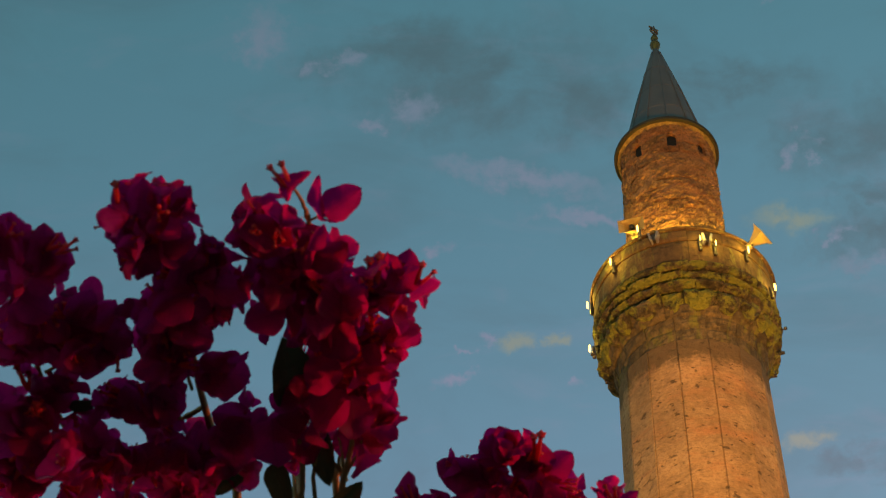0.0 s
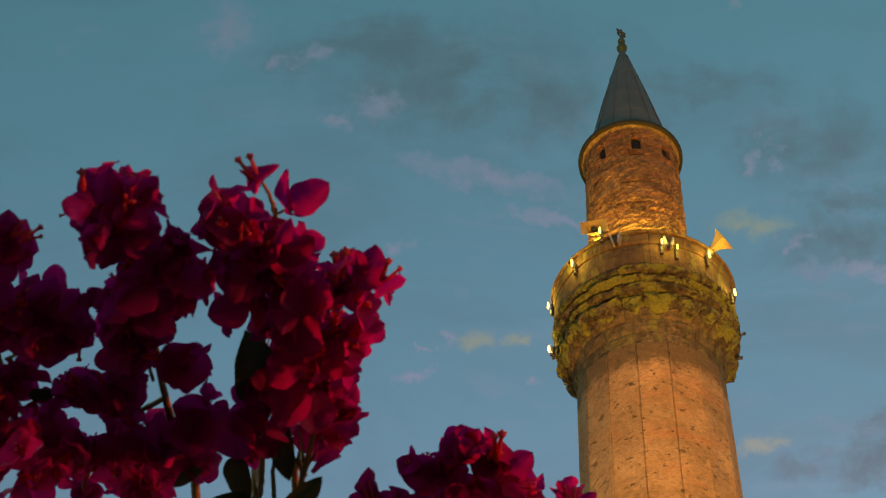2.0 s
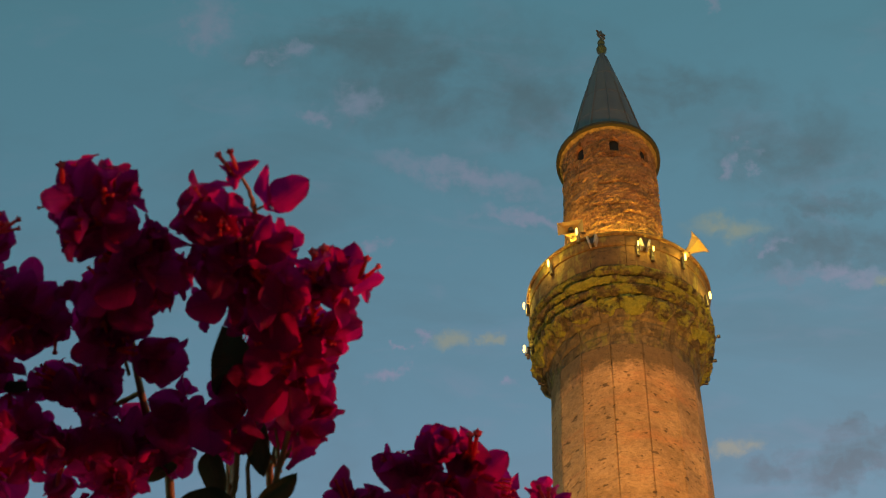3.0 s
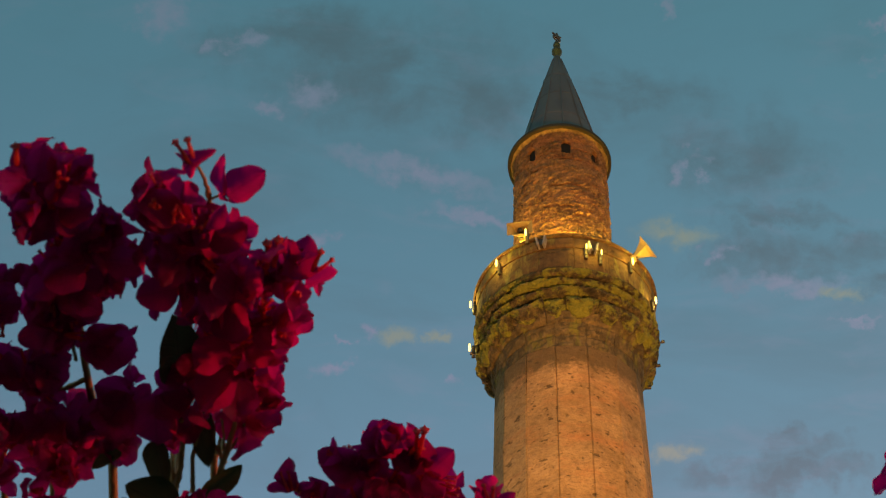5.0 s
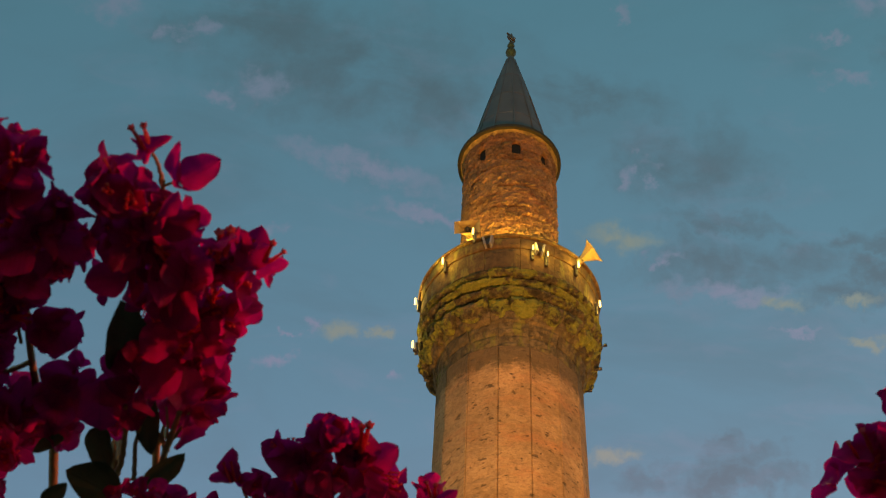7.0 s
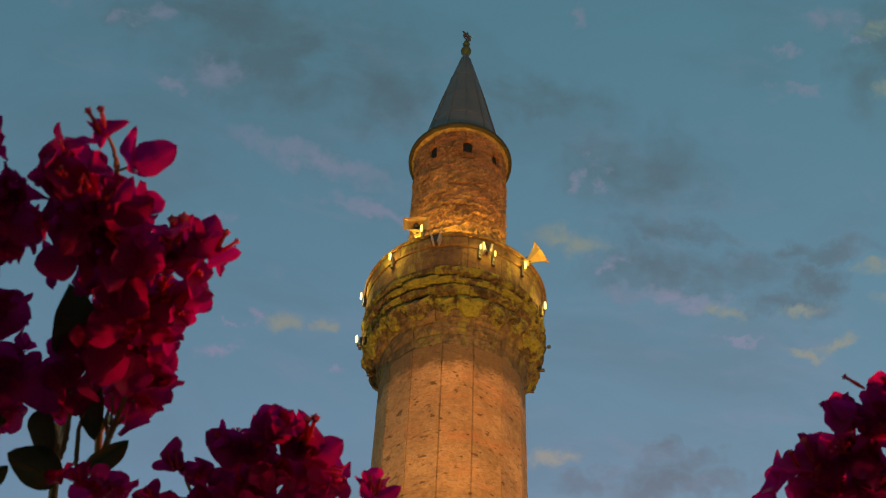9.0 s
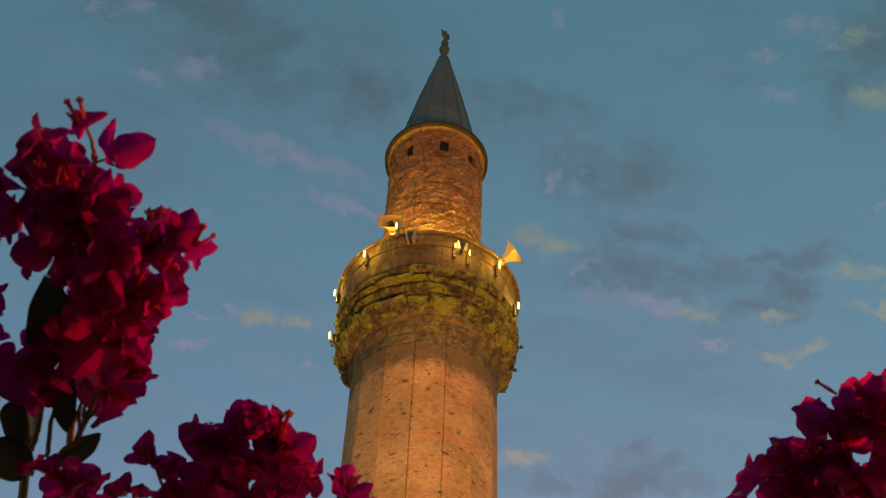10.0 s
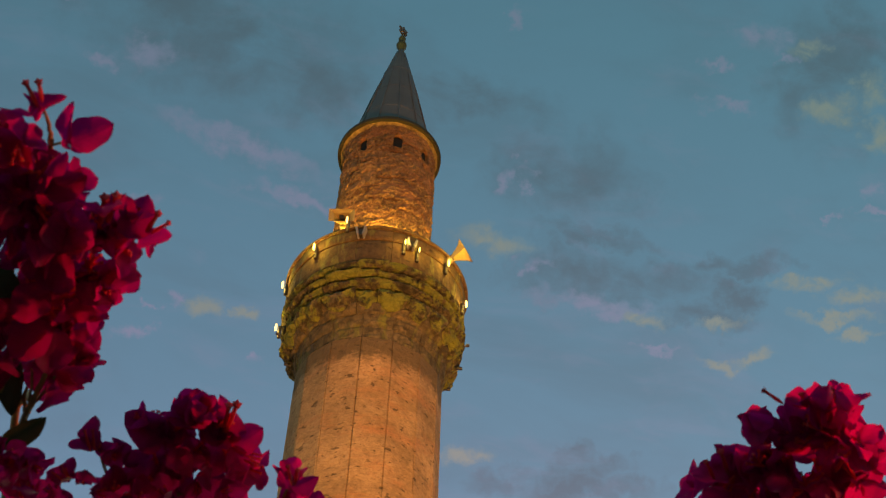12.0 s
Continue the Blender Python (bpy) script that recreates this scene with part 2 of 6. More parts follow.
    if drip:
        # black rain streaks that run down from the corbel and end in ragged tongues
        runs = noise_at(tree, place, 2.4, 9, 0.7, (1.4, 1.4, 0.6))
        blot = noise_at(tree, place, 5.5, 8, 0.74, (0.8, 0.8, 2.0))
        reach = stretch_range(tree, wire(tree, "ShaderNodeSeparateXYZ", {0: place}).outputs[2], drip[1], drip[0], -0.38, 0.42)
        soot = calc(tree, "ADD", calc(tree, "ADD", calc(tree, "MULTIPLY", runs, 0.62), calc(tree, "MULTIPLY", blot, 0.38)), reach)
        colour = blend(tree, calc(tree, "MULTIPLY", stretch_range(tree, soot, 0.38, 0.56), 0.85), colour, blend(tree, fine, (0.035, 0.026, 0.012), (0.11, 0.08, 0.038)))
    tree.links.new(colour, bsdf.inputs["Base Color"])
    bsdf.inputs["Roughness"].default_value = 0.92
    height = calc(tree, "SUBTRACT", calc(tree, "ADD", fine, calc(tree, "MULTIPLY", broad, 0.5)), calc(tree, "MULTIPLY", pit, 0.6))
    bumped(tree, bsdf, height, 0.8, relief)
    return m


ASHLAR = stone_material("ashlar_limestone", (0.43, 0.285, 0.155), (0.22, 0.137, 0.068), pits=0.85, spread=0.45, ruddy=0.6, mottle=0.6, relief=0.05)
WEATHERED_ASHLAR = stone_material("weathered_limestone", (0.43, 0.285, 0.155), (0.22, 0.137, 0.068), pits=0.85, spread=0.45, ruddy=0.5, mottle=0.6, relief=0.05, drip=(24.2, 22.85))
STAINED = stone_material("stained_limestone", (0.14, 0.112, 0.062), (0.05, 0.041, 0.022), (0.12, 0.13, 0.022), 0.54, 0.66, spread=0.3, streaks=True, grime=0.7)
RUBBLE = stone_material("rubble_masonry", (0.50, 0.27, 0.115), (0.13, 0.066, 0.024), rough_scale=1.5, relief=0.12, grime=0.34, ruddy=0.75)
MOSSY = stone_material("mossy_limestone", (0.22, 0.185, 0.095), (0.030, 0.027, 0.013), (0.215, 0.245, 0.028), 0.44, 0.55, relief=0.24, grime=0.8, patch_scale=4.2, by_piece=0.14, rough_scale=1.4)
PLASTER = stone_material("parapet_stone", (0.14, 0.088, 0.036), (0.06, 0.038, 0.016), (0.20, 0.18, 0.04), 0.56, 0.66, streaks=True, grime=0.35)
EAVE = stone_material("eave_stone", (0.46, 0.33, 0.13), (0.22, 0.15, 0.05), grime=0.6)
MORTAR = stone_material("mortar", (0.10, 0.08, 0.05), (0.05, 0.04, 0.025))


def plain_material(name, colour, rough, metal=0.0, spread=0.25, scale=20.0, bump=0.2):
    m, tree, bsdf = material(name)
    place = wire(tree, "ShaderNodeTexCoord").outputs["Object"]
    grain = noise_at(tree, place, scale, 6, 0.6)
    c = blend(tree, grain, tuple(v * (1 - spread) for v in colour), tuple(v * (1 + spread) for v in colour))
    tree.links.new(c, bsdf.inputs["Base Color"])
    tree.links.new(stretch_range(tree, grain, 0.2, 0.8, rough * 0.85, min(1.0, rough * 1.15)), bsdf.inputs["Roughness"])
    bsdf.inputs["Metallic"].default_value = metal
    bumped(tree, bsdf, grain, bump, 0.004)
    return m


LEAD = plain_material("lead_sheet", (0.135, 0.113, 0.106), 0.55, 0.15, 0.5, 2.2, 0.4)
RIM = plain_material("mossy_lead_rim", (0.030, 0.026, 0.012), 0.8, 0.0, 0.5, 6.0, 0.5)
GILT = plain_material("gilt_copper", (0.22, 0.12, 0.03), 0.4, 0.8, 0.3, 12.0)
DARK_METAL = plain_material("dark_metal", (0.05, 0.045, 0.04), 0.5, 0.6)
WEATHERED = plain_material("weathered_metal", (0.12, 0.10, 0.08), 0.6, 0.2)
GREY_METAL = plain_material("grey_paint", (0.20, 0.20, 0.22), 0.5, 0.1)
CREAM = plain_material("cream_horn_paint", (0.24, 0.185, 0.085), 0.5, 0.0, 0.2, 14.0)
# near-black colour that stands in for the shade inside the windows
SHADE_BLACK = plain_material("opening_shade_black", (0.004, 0.0035, 0.003), 0.9)
EARTH = plain_material("bare_earth", (0.14, 0.11, 0.08), 0.95, 0.0, 0.4, 1.5, 0.6)
BARK = plain_material("green_brown_bark", (0.30, 0.15, 0.05), 0.8, 0.0, 0.45, 120.0, 0.6)


def glowing(name, colour, strength):
    m, tree, bsdf = material(name)
    bsdf.inputs["Base Color"].default_value = (*colour, 1)
    bsdf.inputs["Emission Color"].default_value = (*colour, 1)
    bsdf.inputs["Emission Strength"].default_value = strength
    return m


BULB = glowing("lit_bulb", (1.0, 0.66, 0.15), 1.4)


def petal_material(name, colour, through, gloss=0.7, vein=0.4, shine=0.05):
    """Thin papery blade: light comes through it; veins branch from the midrib along its own y."""
    m, tree, bsdf = material(name)
    place = wire(tree, "ShaderNodeTexCoord").outputs["Object"]
    tone = calc(tree, "FRACT", calc(tree, "ADD", wire(tree, "ShaderNodeObjectInfo").outputs["Random"], wire(tree, "ShaderNodeNewGeometry").outputs["Random Per Island"]))
    sep = wire(tree, "ShaderNodeSeparateXYZ", {0: place})
    side = calc(tree, "ABSOLUTE", sep.outputs[0])
    ribs = calc(tree, "SINE", calc(tree, "ADD", calc(tree, "MULTIPLY", calc(tree, "SUBTRACT", sep.outputs[1], calc(tree, "MULTIPLY", side, 0.9)), 46.0), calc(tree, "MULTIPLY", noise_at(tree, place, 5.0, 3), 5.0)))
    rib = stretch_range(tree, ribs, 0.75, 1.0)
    mid = stretch_range(tree, side, 0.0, 0.025, 1.0, 0.0)
    veins = calc(tree, "MAXIMUM", calc(tree, "MULTIPLY", rib, 0.5), mid)
    mottle = noise_at(tree, place, 3.5, 6, 0.65)
    c = blend(tree, mottle, tuple(v * 0.7 for v in colour), tuple(v * 1.3 for v in colour))
    c = blend(tree, 1.0, c, ramp(tree, tone, [(0.0, (0.72, 0.7, 0.66)), (1.0, (1.2, 1.1, 1.2))]), "MULTIPLY")
    c = blend(tree, calc(tree, "MULTIPLY", veins, vein), c, tuple(v * 0.45 for v in colour))
    tree.links.new(c, bsdf.inputs["Base Color"])
    bsdf.inputs["Roughness"].default_value = gloss
    bsdf.inputs["Specular IOR Level"].default_value = shine
    bumped(tree, bsdf, calc(tree, "ADD", veins, mottle), 0.35, 0.002)
    lit = wire(tree, "ShaderNodeBsdfTranslucent", {"Color": blend(tree, 1.0, c, (3.4, 1.3, 2.8), "MULTIPLY")})
    both = wire(tree, "ShaderNodeMixShader", {0: through, 1: bsdf.outputs[0], 2: lit.outputs[0]})
    tree.links.new(both.outputs[0], tree.nodes["Material Output"].inputs[0])
    return m


BRACT = petal_material("magenta_bract", (0.235, 0.005, 0.078), 0.5, gloss=0.5, shine=0.10)
TUBE = petal_material("pink_flower_tube", (0.46, 0.035, 0.045), 0.35, gloss=0.45, shine=0.3)
LEAF = petal_material("dark_green_leaf", (0.035, 0.055, 0.015), 0.15, 0.45, shine=0.3)

# ---- building blocks ----
def mesh_of(name, bm, mat, smooth=False):
    me = bpy.data.meshes.new(name)
    bm.normal_update()
    bm.to_mesh(me)
    bm.free()
    me.materials.append(mat)
    if smooth:
        for f in me.polygons:
            f.use_smooth = True
    return me


def part(name, bm, mat, parent, label="", smooth=False):
    ob = new(name, mesh_of(name, bm, mat, smooth))
    ob.parent = parent
    return tagged(ob, label)


def placed(name, me, parent, m):
    ob = new(name, me)
    ob.parent = parent
    ob.matrix_local = m
    return ob


def thing(name, label, category, group="", kind=""):
    return tagged(new(name), label, category, group, kind)


def lathe(profile, sides, turn=0.0, bm=None, closed=False):
    """A body turned round z from (radius, height) rows; angle 0 faces -y and grows towards +x."""
    bm = bm or bmesh.new()
    rings = []
    for r, z in profile:
        ring = []
        for k in range(sides):
            a = radians(turn) + 2 * math.pi * k / sides
            ring.append(bm.verts.new((r * math.sin(a), -r * math.cos(a), z)))
        rings.append(ring)
    for low, high in zip(rings, rings[1:]):
        for k in range(sides):
            bm.faces.new((low[k], low[(k + 1) % sides], high[(k + 1) % sides], high[k]))
    if closed:
        bm.faces.new(rings[-1])
        bm.faces.new(list(reversed(rings[0])))
    return bm


def round_place(angle, r, z):
    a = radians(angle)
    return Vector((r * math.sin(a), -r * math.cos(a), z))


def arc_block(r_in, r_low, r_high, z_low, z_high, half, rng, steps=3, rough=0.012, gap=0.006, bulge=0.0, scallop=0.0):
    """A stone of a ring, with its middle at angle 0: worn corners, uneven face."""
    bm = bmesh.new()
    rows = 5
    grid = []
    for j in range(rows + 1):
        v = j / rows
        z = z_low + gap + (z_high - z_low - 2 * gap) * v
        r = r_low + (r_high - r_low) * v
        edge_v = min(v, 1 - v)
        line = []
        for i in range(steps + 1):
            u = i / steps
            a = (2 * u - 1) * (half - gap / r_high)
            edge = min(edge_v * rows, min(u, 1 - u) * steps)
            rr = r - (0.02 if edge < 0.5 else 0.0) + bulge * math.sin(math.pi * v) + rng.uniform(-rough, rough)
            lift = scallop * (2 * u - 1) ** 2 * (1 - v)
            line.append(bm.verts.new((rr * math.sin(a), -rr * math.cos(a), z + lift + rng.uniform(-rough, rough) * 0.4)))
        grid.append(line)
    back = []
    for j in (0, rows):
        back.append([bm.verts.new((r_in * math.sin((2 * i / steps - 1) * half), -r_in * math.cos((2 * i / steps - 1) * half), grid[j][i].co.z)) for i in range(steps + 1)])
    for j in range(rows):
        for i in range(steps):
            bm.faces.new((grid[j][i], grid[j][i + 1], grid[j + 1][i + 1], grid[j + 1][i]))
    for i in range(steps):
        bm.faces.new((back[0][i], back[0][i + 1], grid[0][i + 1], grid[0][i]))
        bm.faces.new((grid[rows][i], grid[rows][i + 1], back[1][i + 1], back[1][i]))
    for i, flip in ((0, False), (steps, True)):
        col = [grid[j][i] for j in range(rows + 1)] + [back[1][i], back[0][i]]
        bm.faces.new(col if not flip else list(reversed(col)))
    return bm


def box(size, place=(0, 0, 0), bevel=0.0, bm=None):
    out = bm or bmesh.new()
    made = bmesh.ops.create_cube(out, size=1.0)["verts"]
    bmesh.ops.scale(out, vec=size, verts=made)
    bmesh.ops.translate(out, vec=place, verts=made)
    if bevel:
        edges = list({e for v in made for e in v.link_edges})
        bmesh.ops.bevel(out, geom=edges, offset=bevel, segments=1, affect="EDGES")
    return out


def pipe(points, radii, sides=7, bm=None):
    """A round stem through the points, with a radius for each."""
    bm = bm or bmesh.new()
    pts = [Vector(p) for p in points]
    rings = []
    for i, p in enumerate(pts):
        d = (pts[min(i + 1, len(pts) - 1)] - pts[max(i - 1, 0)]).normalized()
        a = d.orthogonal().normalized() if not rings else (last - d * last.dot(d)).normalized()
        last = a
        b = d.cross(a)
        rings.append([bm.verts.new(p + (a * math.cos(t) + b * math.sin(t)) * radii[i]) for t in (2 * math.pi * k / sides for k in range(sides))])
    for low, high in zip(rings, rings[1:]):
        for k in range(sides):
            bm.faces.new((low[k], low[(k + 1) % sides], high[(k + 1) % sides], high[k]))
    bm.faces.new(rings[-1])
    bm.faces.new(list(reversed(rings[0])))
    return bm


def bent(points, n):
    """A smooth line of n points through the given ones (Catmull-Rom)."""
    p = [Vector(q) for q in points]
    p = [2 * p[0] - p[1], *p, 2 * p[-1] - p[-2]]
    out = []
    for k in range(n):
        s = k / (n - 1) * (len(p) - 3)
        i = min(int(s), len(p) - 4)
        t = s - i
        a, b, c, d = p[i:i + 4]
        out.append(0.5 * (2 * b + (c - a) * t + (2 * a - 5 * b + 4 * c - d) * t * t + (3 * b - a - 3 * c + d) * t ** 3))
    return out


# ---- ground ----
bm = bmesh.new()
bmesh.ops.create_grid(bm, x_segments=2, y_segments=2, size=2500)
tagged(new("ground", mesh_of("ground", bm, EARTH)), "bare brown earth of the yard", "ground", kind="structure")

# ---- minaret ----
minaret = thing("minaret", "tall floodlit limestone minaret with a mossy gallery and lead cone", "minaret")
minaret.location = TOWER
SIDES, STEP, TURN = 15, 24.0, -8.3
rng = random.Random(4)
R_SHAFT, R_UPPER, R_GALLERY = 1.50, 1.10, 1.94

TAPER = 0.007


def shaft_radius(z):
    return R_SHAFT + TAPER * (23.9 - z)


# shaft: a fifteen-sided core that widens downwards, faced with ashlar
part("lower_shaft", lathe([(shaft_radius(0.0) + 0.01, 0.0), (shaft_radius(18.09) + 0.01, 18.09)], SIDES, TURN), ASHLAR, minaret)
part("shaft_core", lathe([(shaft_radius(18.0) - 0.04, 18.0), (R_SHAFT - 0.04, 24.2), (R_SHAFT - 0.2, 25.3), (R_SHAFT - 0.2, 26.0)], SIDES, TURN), MORTAR, minaret)
part("upper_shaft_core", lathe([(R_UPPER - 0.11, 25.5), (R_UPPER - 0.11, 31.6)], 32), MORTAR, minaret)


def facing_block(half_wide, high, rng, depth=0.05):
    """A flat ashlar block with worn arrises; x across, z up, the face towards -y."""
    bm = bmesh.new()
    m = 2
    across = [-1.0, -0.965, -0.33, 0.33, 0.965, 1.0]
    n = len(across) - 1
    front = [[bm.verts.new((across[i] * half_wide, -0.010 + rng.uniform(-0.003, 0.003) + (0.014 if i in (0, n) else 0.0) + (0.002 if j in (0, m) else 0.0), high * j / m)) for i in range(n + 1)] for j in range(m + 1)]
    for j in range(m):
        for i in range(n):
            bm.faces.new((front[j][i], front[j][i + 1], front[j + 1][i + 1], front[j + 1][i]))
    rim = front[0] + [front[j][n] for j in range(1, m + 1)] + list(reversed(front[m][:n])) + [front[j][0] for j in range(m - 1, 0, -1)]
    back = [bm.verts.new((v.co.x, depth, v.co.z)) for v in rim]
    for i in range(len(rim)):
        k = (i + 1) % len(rim)
        bm.faces.new((rim[k], rim[i], back[i], back[k]))
    return bm


inner = R_SHAFT * math.cos(radians(STEP / 2))
half_face = R_SHAFT * math.sin(radians(STEP / 2)) - 0.006
COURSE = 0.42
ashlar = [mesh_of("stone", facing_block(half_face, COURSE - 0.003, rng), ASHLAR) for _ in range(6)]
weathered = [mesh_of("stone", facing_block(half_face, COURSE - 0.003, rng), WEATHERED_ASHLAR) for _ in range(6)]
for course in range(14):
    z = 23.98 - COURSE * (course + 1)
    wider = shaft_radius(z) / R_SHAFT
    for k in range(-5, 5):
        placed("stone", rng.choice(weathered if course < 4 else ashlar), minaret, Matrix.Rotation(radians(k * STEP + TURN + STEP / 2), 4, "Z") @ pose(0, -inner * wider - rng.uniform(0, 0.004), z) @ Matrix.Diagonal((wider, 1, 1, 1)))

# gallery: corbel rings of mossy stones under a parapet
def joined(name, pieces, parent, label):
    """One mesh of many small stones, for those that cannot be told apart."""
    for mat in {mat.name: mat for _, _, mat in pieces}.values():
        bm = bmesh.new()
        for mesh, m, own in pieces:
            if own == mat:
                start = len(bm.verts)
                bm.from_mesh(mesh)
                bm.verts.ensure_lookup_table()
                for v in bm.verts[start:]:
                    v.co = m @ v.co
        tagged(part(name, bm, mat, parent, label), kind="stuff")


rear, rubble = [], []


def stone_ring(count, r_in, r_low, r_high, z_low, z_high, mat, turn, rough, bulge=0.0, proud=0.02, uneven=0.0, scallop=0.0):
    """A ring of stones; uneven: by how much of their mean width they differ."""
    widths = [1.0 + rng.uniform(-uneven, uneven) for _ in range(count)]
    total, a = sum(widths), turn
    for w in widths:
        wide = 360.0 * w / total
        mesh = mesh_of("stone", arc_block(r_in, r_low, r_high, z_low + rng.uniform(0, 0.02) * (uneven > 0), z_high - rng.uniform(0, 0.02) * (uneven > 0), radians(wide / 2), rng, 6, rough, 0.004, bulge * rng.uniform(0.3, 1.3), scallop), mat)
        s = 1.0 + rng.uniform(-proud, proud) / r_high
        m = Matrix.Rotation(radians(a + wide / 2), 4, "Z") @ Matrix.Diagonal((s, s, 1, 1))
        if 100 < (a + wide / 2) % 360 < 260:
            rear.append((mesh, m, mat))
        else:
            placed("stone", mesh, minaret, m)
        a += wide


stone_ring(15, 1.2, 1.475, 1.51, 23.985, 24.28, STAINED, TURN, 0.008, -0.02, 0.006)
stone_ring(15, 1.2, 1.51, 1.585, 24.275, 24.56, STAINED, TURN, 0.014, -0.01, 0.015)
stone_ring(18, 1.2, 1.58, 1.70, 24.55, 24.84, STAINED, 8, 0.024, 0.03, 0.03, 0.3)
stone_ring(21, 1.2, 1.68, 1.83, 24.62, 25.06, MOSSY, 1.0, 0.040, 0.09, 0.05, 0.4, 0.20)
stone_ring(19, 1.2, 1.82, 1.88, 25.12, 25.32, MOSSY, 9, 0.032, 0.07, 0.035, 0.45)
stone_ring(16, 1.2, 1.85, 1.92, 25.375, 25.56, MOSSY, 2, 0.028, 0.06, 0.03, 0.45)
stone_ring(18, 1.2, 1.90, 1.955, 25.625, 25.80, MOSSY, 6, 0.018, 0.035, 0.02, 0.4)
stone_ring(16, 1.6, R_GALLERY - 0.02, R_GALLERY - 0.02, 25.82, 26.44, PLASTER, 7, 0.003, 0.0, 0.004)
stone_ring(16, 1.6, R_GALLERY, R_GALLERY, 26.45, 26.76, PLASTER, 7, 0.003, 0.0, 0.004)
part("parapet_cap", lathe([(1.6, 26.76), (R_GALLERY + 0.03, 26.765), (R_GALLERY + 0.05, 26.79), (R_GALLERY + 0.03, 26.83), (1.6, 26.83)], 64), PLASTER, minaret)
part("gallery_floor", lathe([(1.0, 25.70), (1.7, 25.70), (1.7, 25.76), (1.0, 25.76)], 32), MORTAR, minaret)

# upper shaft of rubble, with window holes under the eave
WINDOWS = (-36.5, 9.1, 50.5, 95.0, 140.0, 185.0, 230.0, 277.0)


HALF_WINDOW = 6.0


def rubble_block(half_angle, high, rng):
    return arc_block(R_UPPER - 0.12, R_UPPER, R_UPPER, 0.0, high, half_angle, rng, 5, 0.022, 0.0, 0.004)


rubble_sizes = {}
z = 25.9
heights = [0.25, 0.21, 0.28, 0.24] * 6
courses = []
while z < 30.73:
    h = heights[len(courses) % len(heights)]
    if z + h > 30.6:
        h = 30.74 - z
    courses.append((z, h))
    z += h
courses += [(30.74, 0.24), (30.98, 0.24), (31.22, 0.15), (31.37, 0.18)]
for z, high in courses:
    if 30.7 < z < 31.1:
        spans = [(w + HALF_WINDOW, WINDOWS[(k + 1) % 8] - HALF_WINDOW + (360 if k == 7 else 0)) for k, w in enumerate(WINDOWS)]
    else:
        a = rng.uniform(0, 20)
        spans = [(a, a + 360.0)]
    for a, end in spans:
        while a < end - 1.0:
            wide = rng.uniform(8.0, 22.0)
            if end - a - wide < 7.0:
                wide = end - a
            mid = a + wide / 2
            a += wide
            key = (round(wide, 1), round(high, 2), rng.randrange(9))
            if key not in rubble_sizes:
                rubble_sizes[key] = mesh_of("stone", rubble_block(radians(wide / 2), high, rng), RUBBLE)
            rubble.append((rubble_sizes[key], Matrix.Rotation(radians(mid), 4, "Z") @ Matrix.Translation((0, 0, z + rng.uniform(-0.03, 0.03))) @ Matrix.Diagonal((*(2 * [1 + rng.uniform(-0.012, 0.012)]), rng.uniform(0.9, 1.25) if z < 30.4 else 1.0, 1)), RUBBLE))


joined("rubble_masonry", rubble, minaret, "rough orange-brown rubble masonry")
joined("rear_masonry", rear, minaret, "mossy corbel stones of the far side")


def window_arch():
    """The two haunches that round off the head of an opening."""
    bm = bmesh.new()
    wide = R_UPPER * radians(HALF_WINDOW)
    for s in (-1, 1):
        arc = [(s * wide, 0.0)] + [(s * wide * math.cos(radians(q)), wide * math.sin(radians(q))) for q in (20, 40, 60, 80, 90)] + [(0.0, wide), (s * wide, wide)]
        arc = [p for i, p in enumerate(arc) if i == 0 or (Vector(p) - Vector(arc[i - 1])).length > 0.001]
        front = [bm.verts.new((x, 0.0, z)) for x, z in arc]
        back = [bm.verts.new((x, 0.1, z)) for x, z in arc]
        bm.faces.new(front if s < 0 else list(reversed(front)))
        for i in range(len(front)):
            k = (i + 1) % len(front)
            bm.faces.new((front[i], front[k], back[k], back[i]) if s > 0 else (front[k], front[i], back[i], back[k]))
    return bm


for w in WINDOWS:
    # a black panel behind each gap paints the shade of the window's inside
    shade_panel = part("window", box((0.29, 0.02, 0.50), (0, 0, 0.0)), SHADE_BLACK, minaret, "black panel painted as the shade inside a small arched window")
    shade_panel.matrix_local = Matrix.Rotation(radians(w), 4, "Z") @ Matrix.Translation((0, -R_UPPER + 0.105, 30.99))
    arch = part("window_head", window_arch(), RUBBLE, minaret)
    arch.matrix_local = Matrix.Rotation(radians(w), 4, "Z") @ Matrix.Translation((0, -R_UPPER + 0.012, 31.092))

# eave and cone
part("eave", lathe([(R_UPPER - 0.02, 31.50), (1.12, 31.53), (1.175, 31.575)], 20, 5), EAVE, minaret, "many-sided lit stone eave")
part("eave_rim", lathe([(1.14, 31.575), (1.17, 31.570), (1.235, 31.59), (1.245, 31.67), (1.20, 31.72), (1.03, 31.80)], 48), RIM, minaret, "dark metal rim of the eave")
LEAN = Matrix.Translation((0, 0, 31.7)) @ Matrix(((1, 0, 0.010, 0), (0, 1, 0, 0), (0, 0, 1, 0), (0, 0, 0, 1))) @ Matrix.Translation((0, 0, -31.7))
cone_parts = []
cone = part("cone", lathe([(1.01, 31.76), (0.955, 32.0), (0.825, 32.7), (0.725, 33.2), (0.55, 34.1), (0.35, 35.1), (0.11, 36.12), (0.07, 36.25)], 48), LEAD, minaret, "grey lead-sheet cone leaning slightly", True)
cone_parts.append(cone)
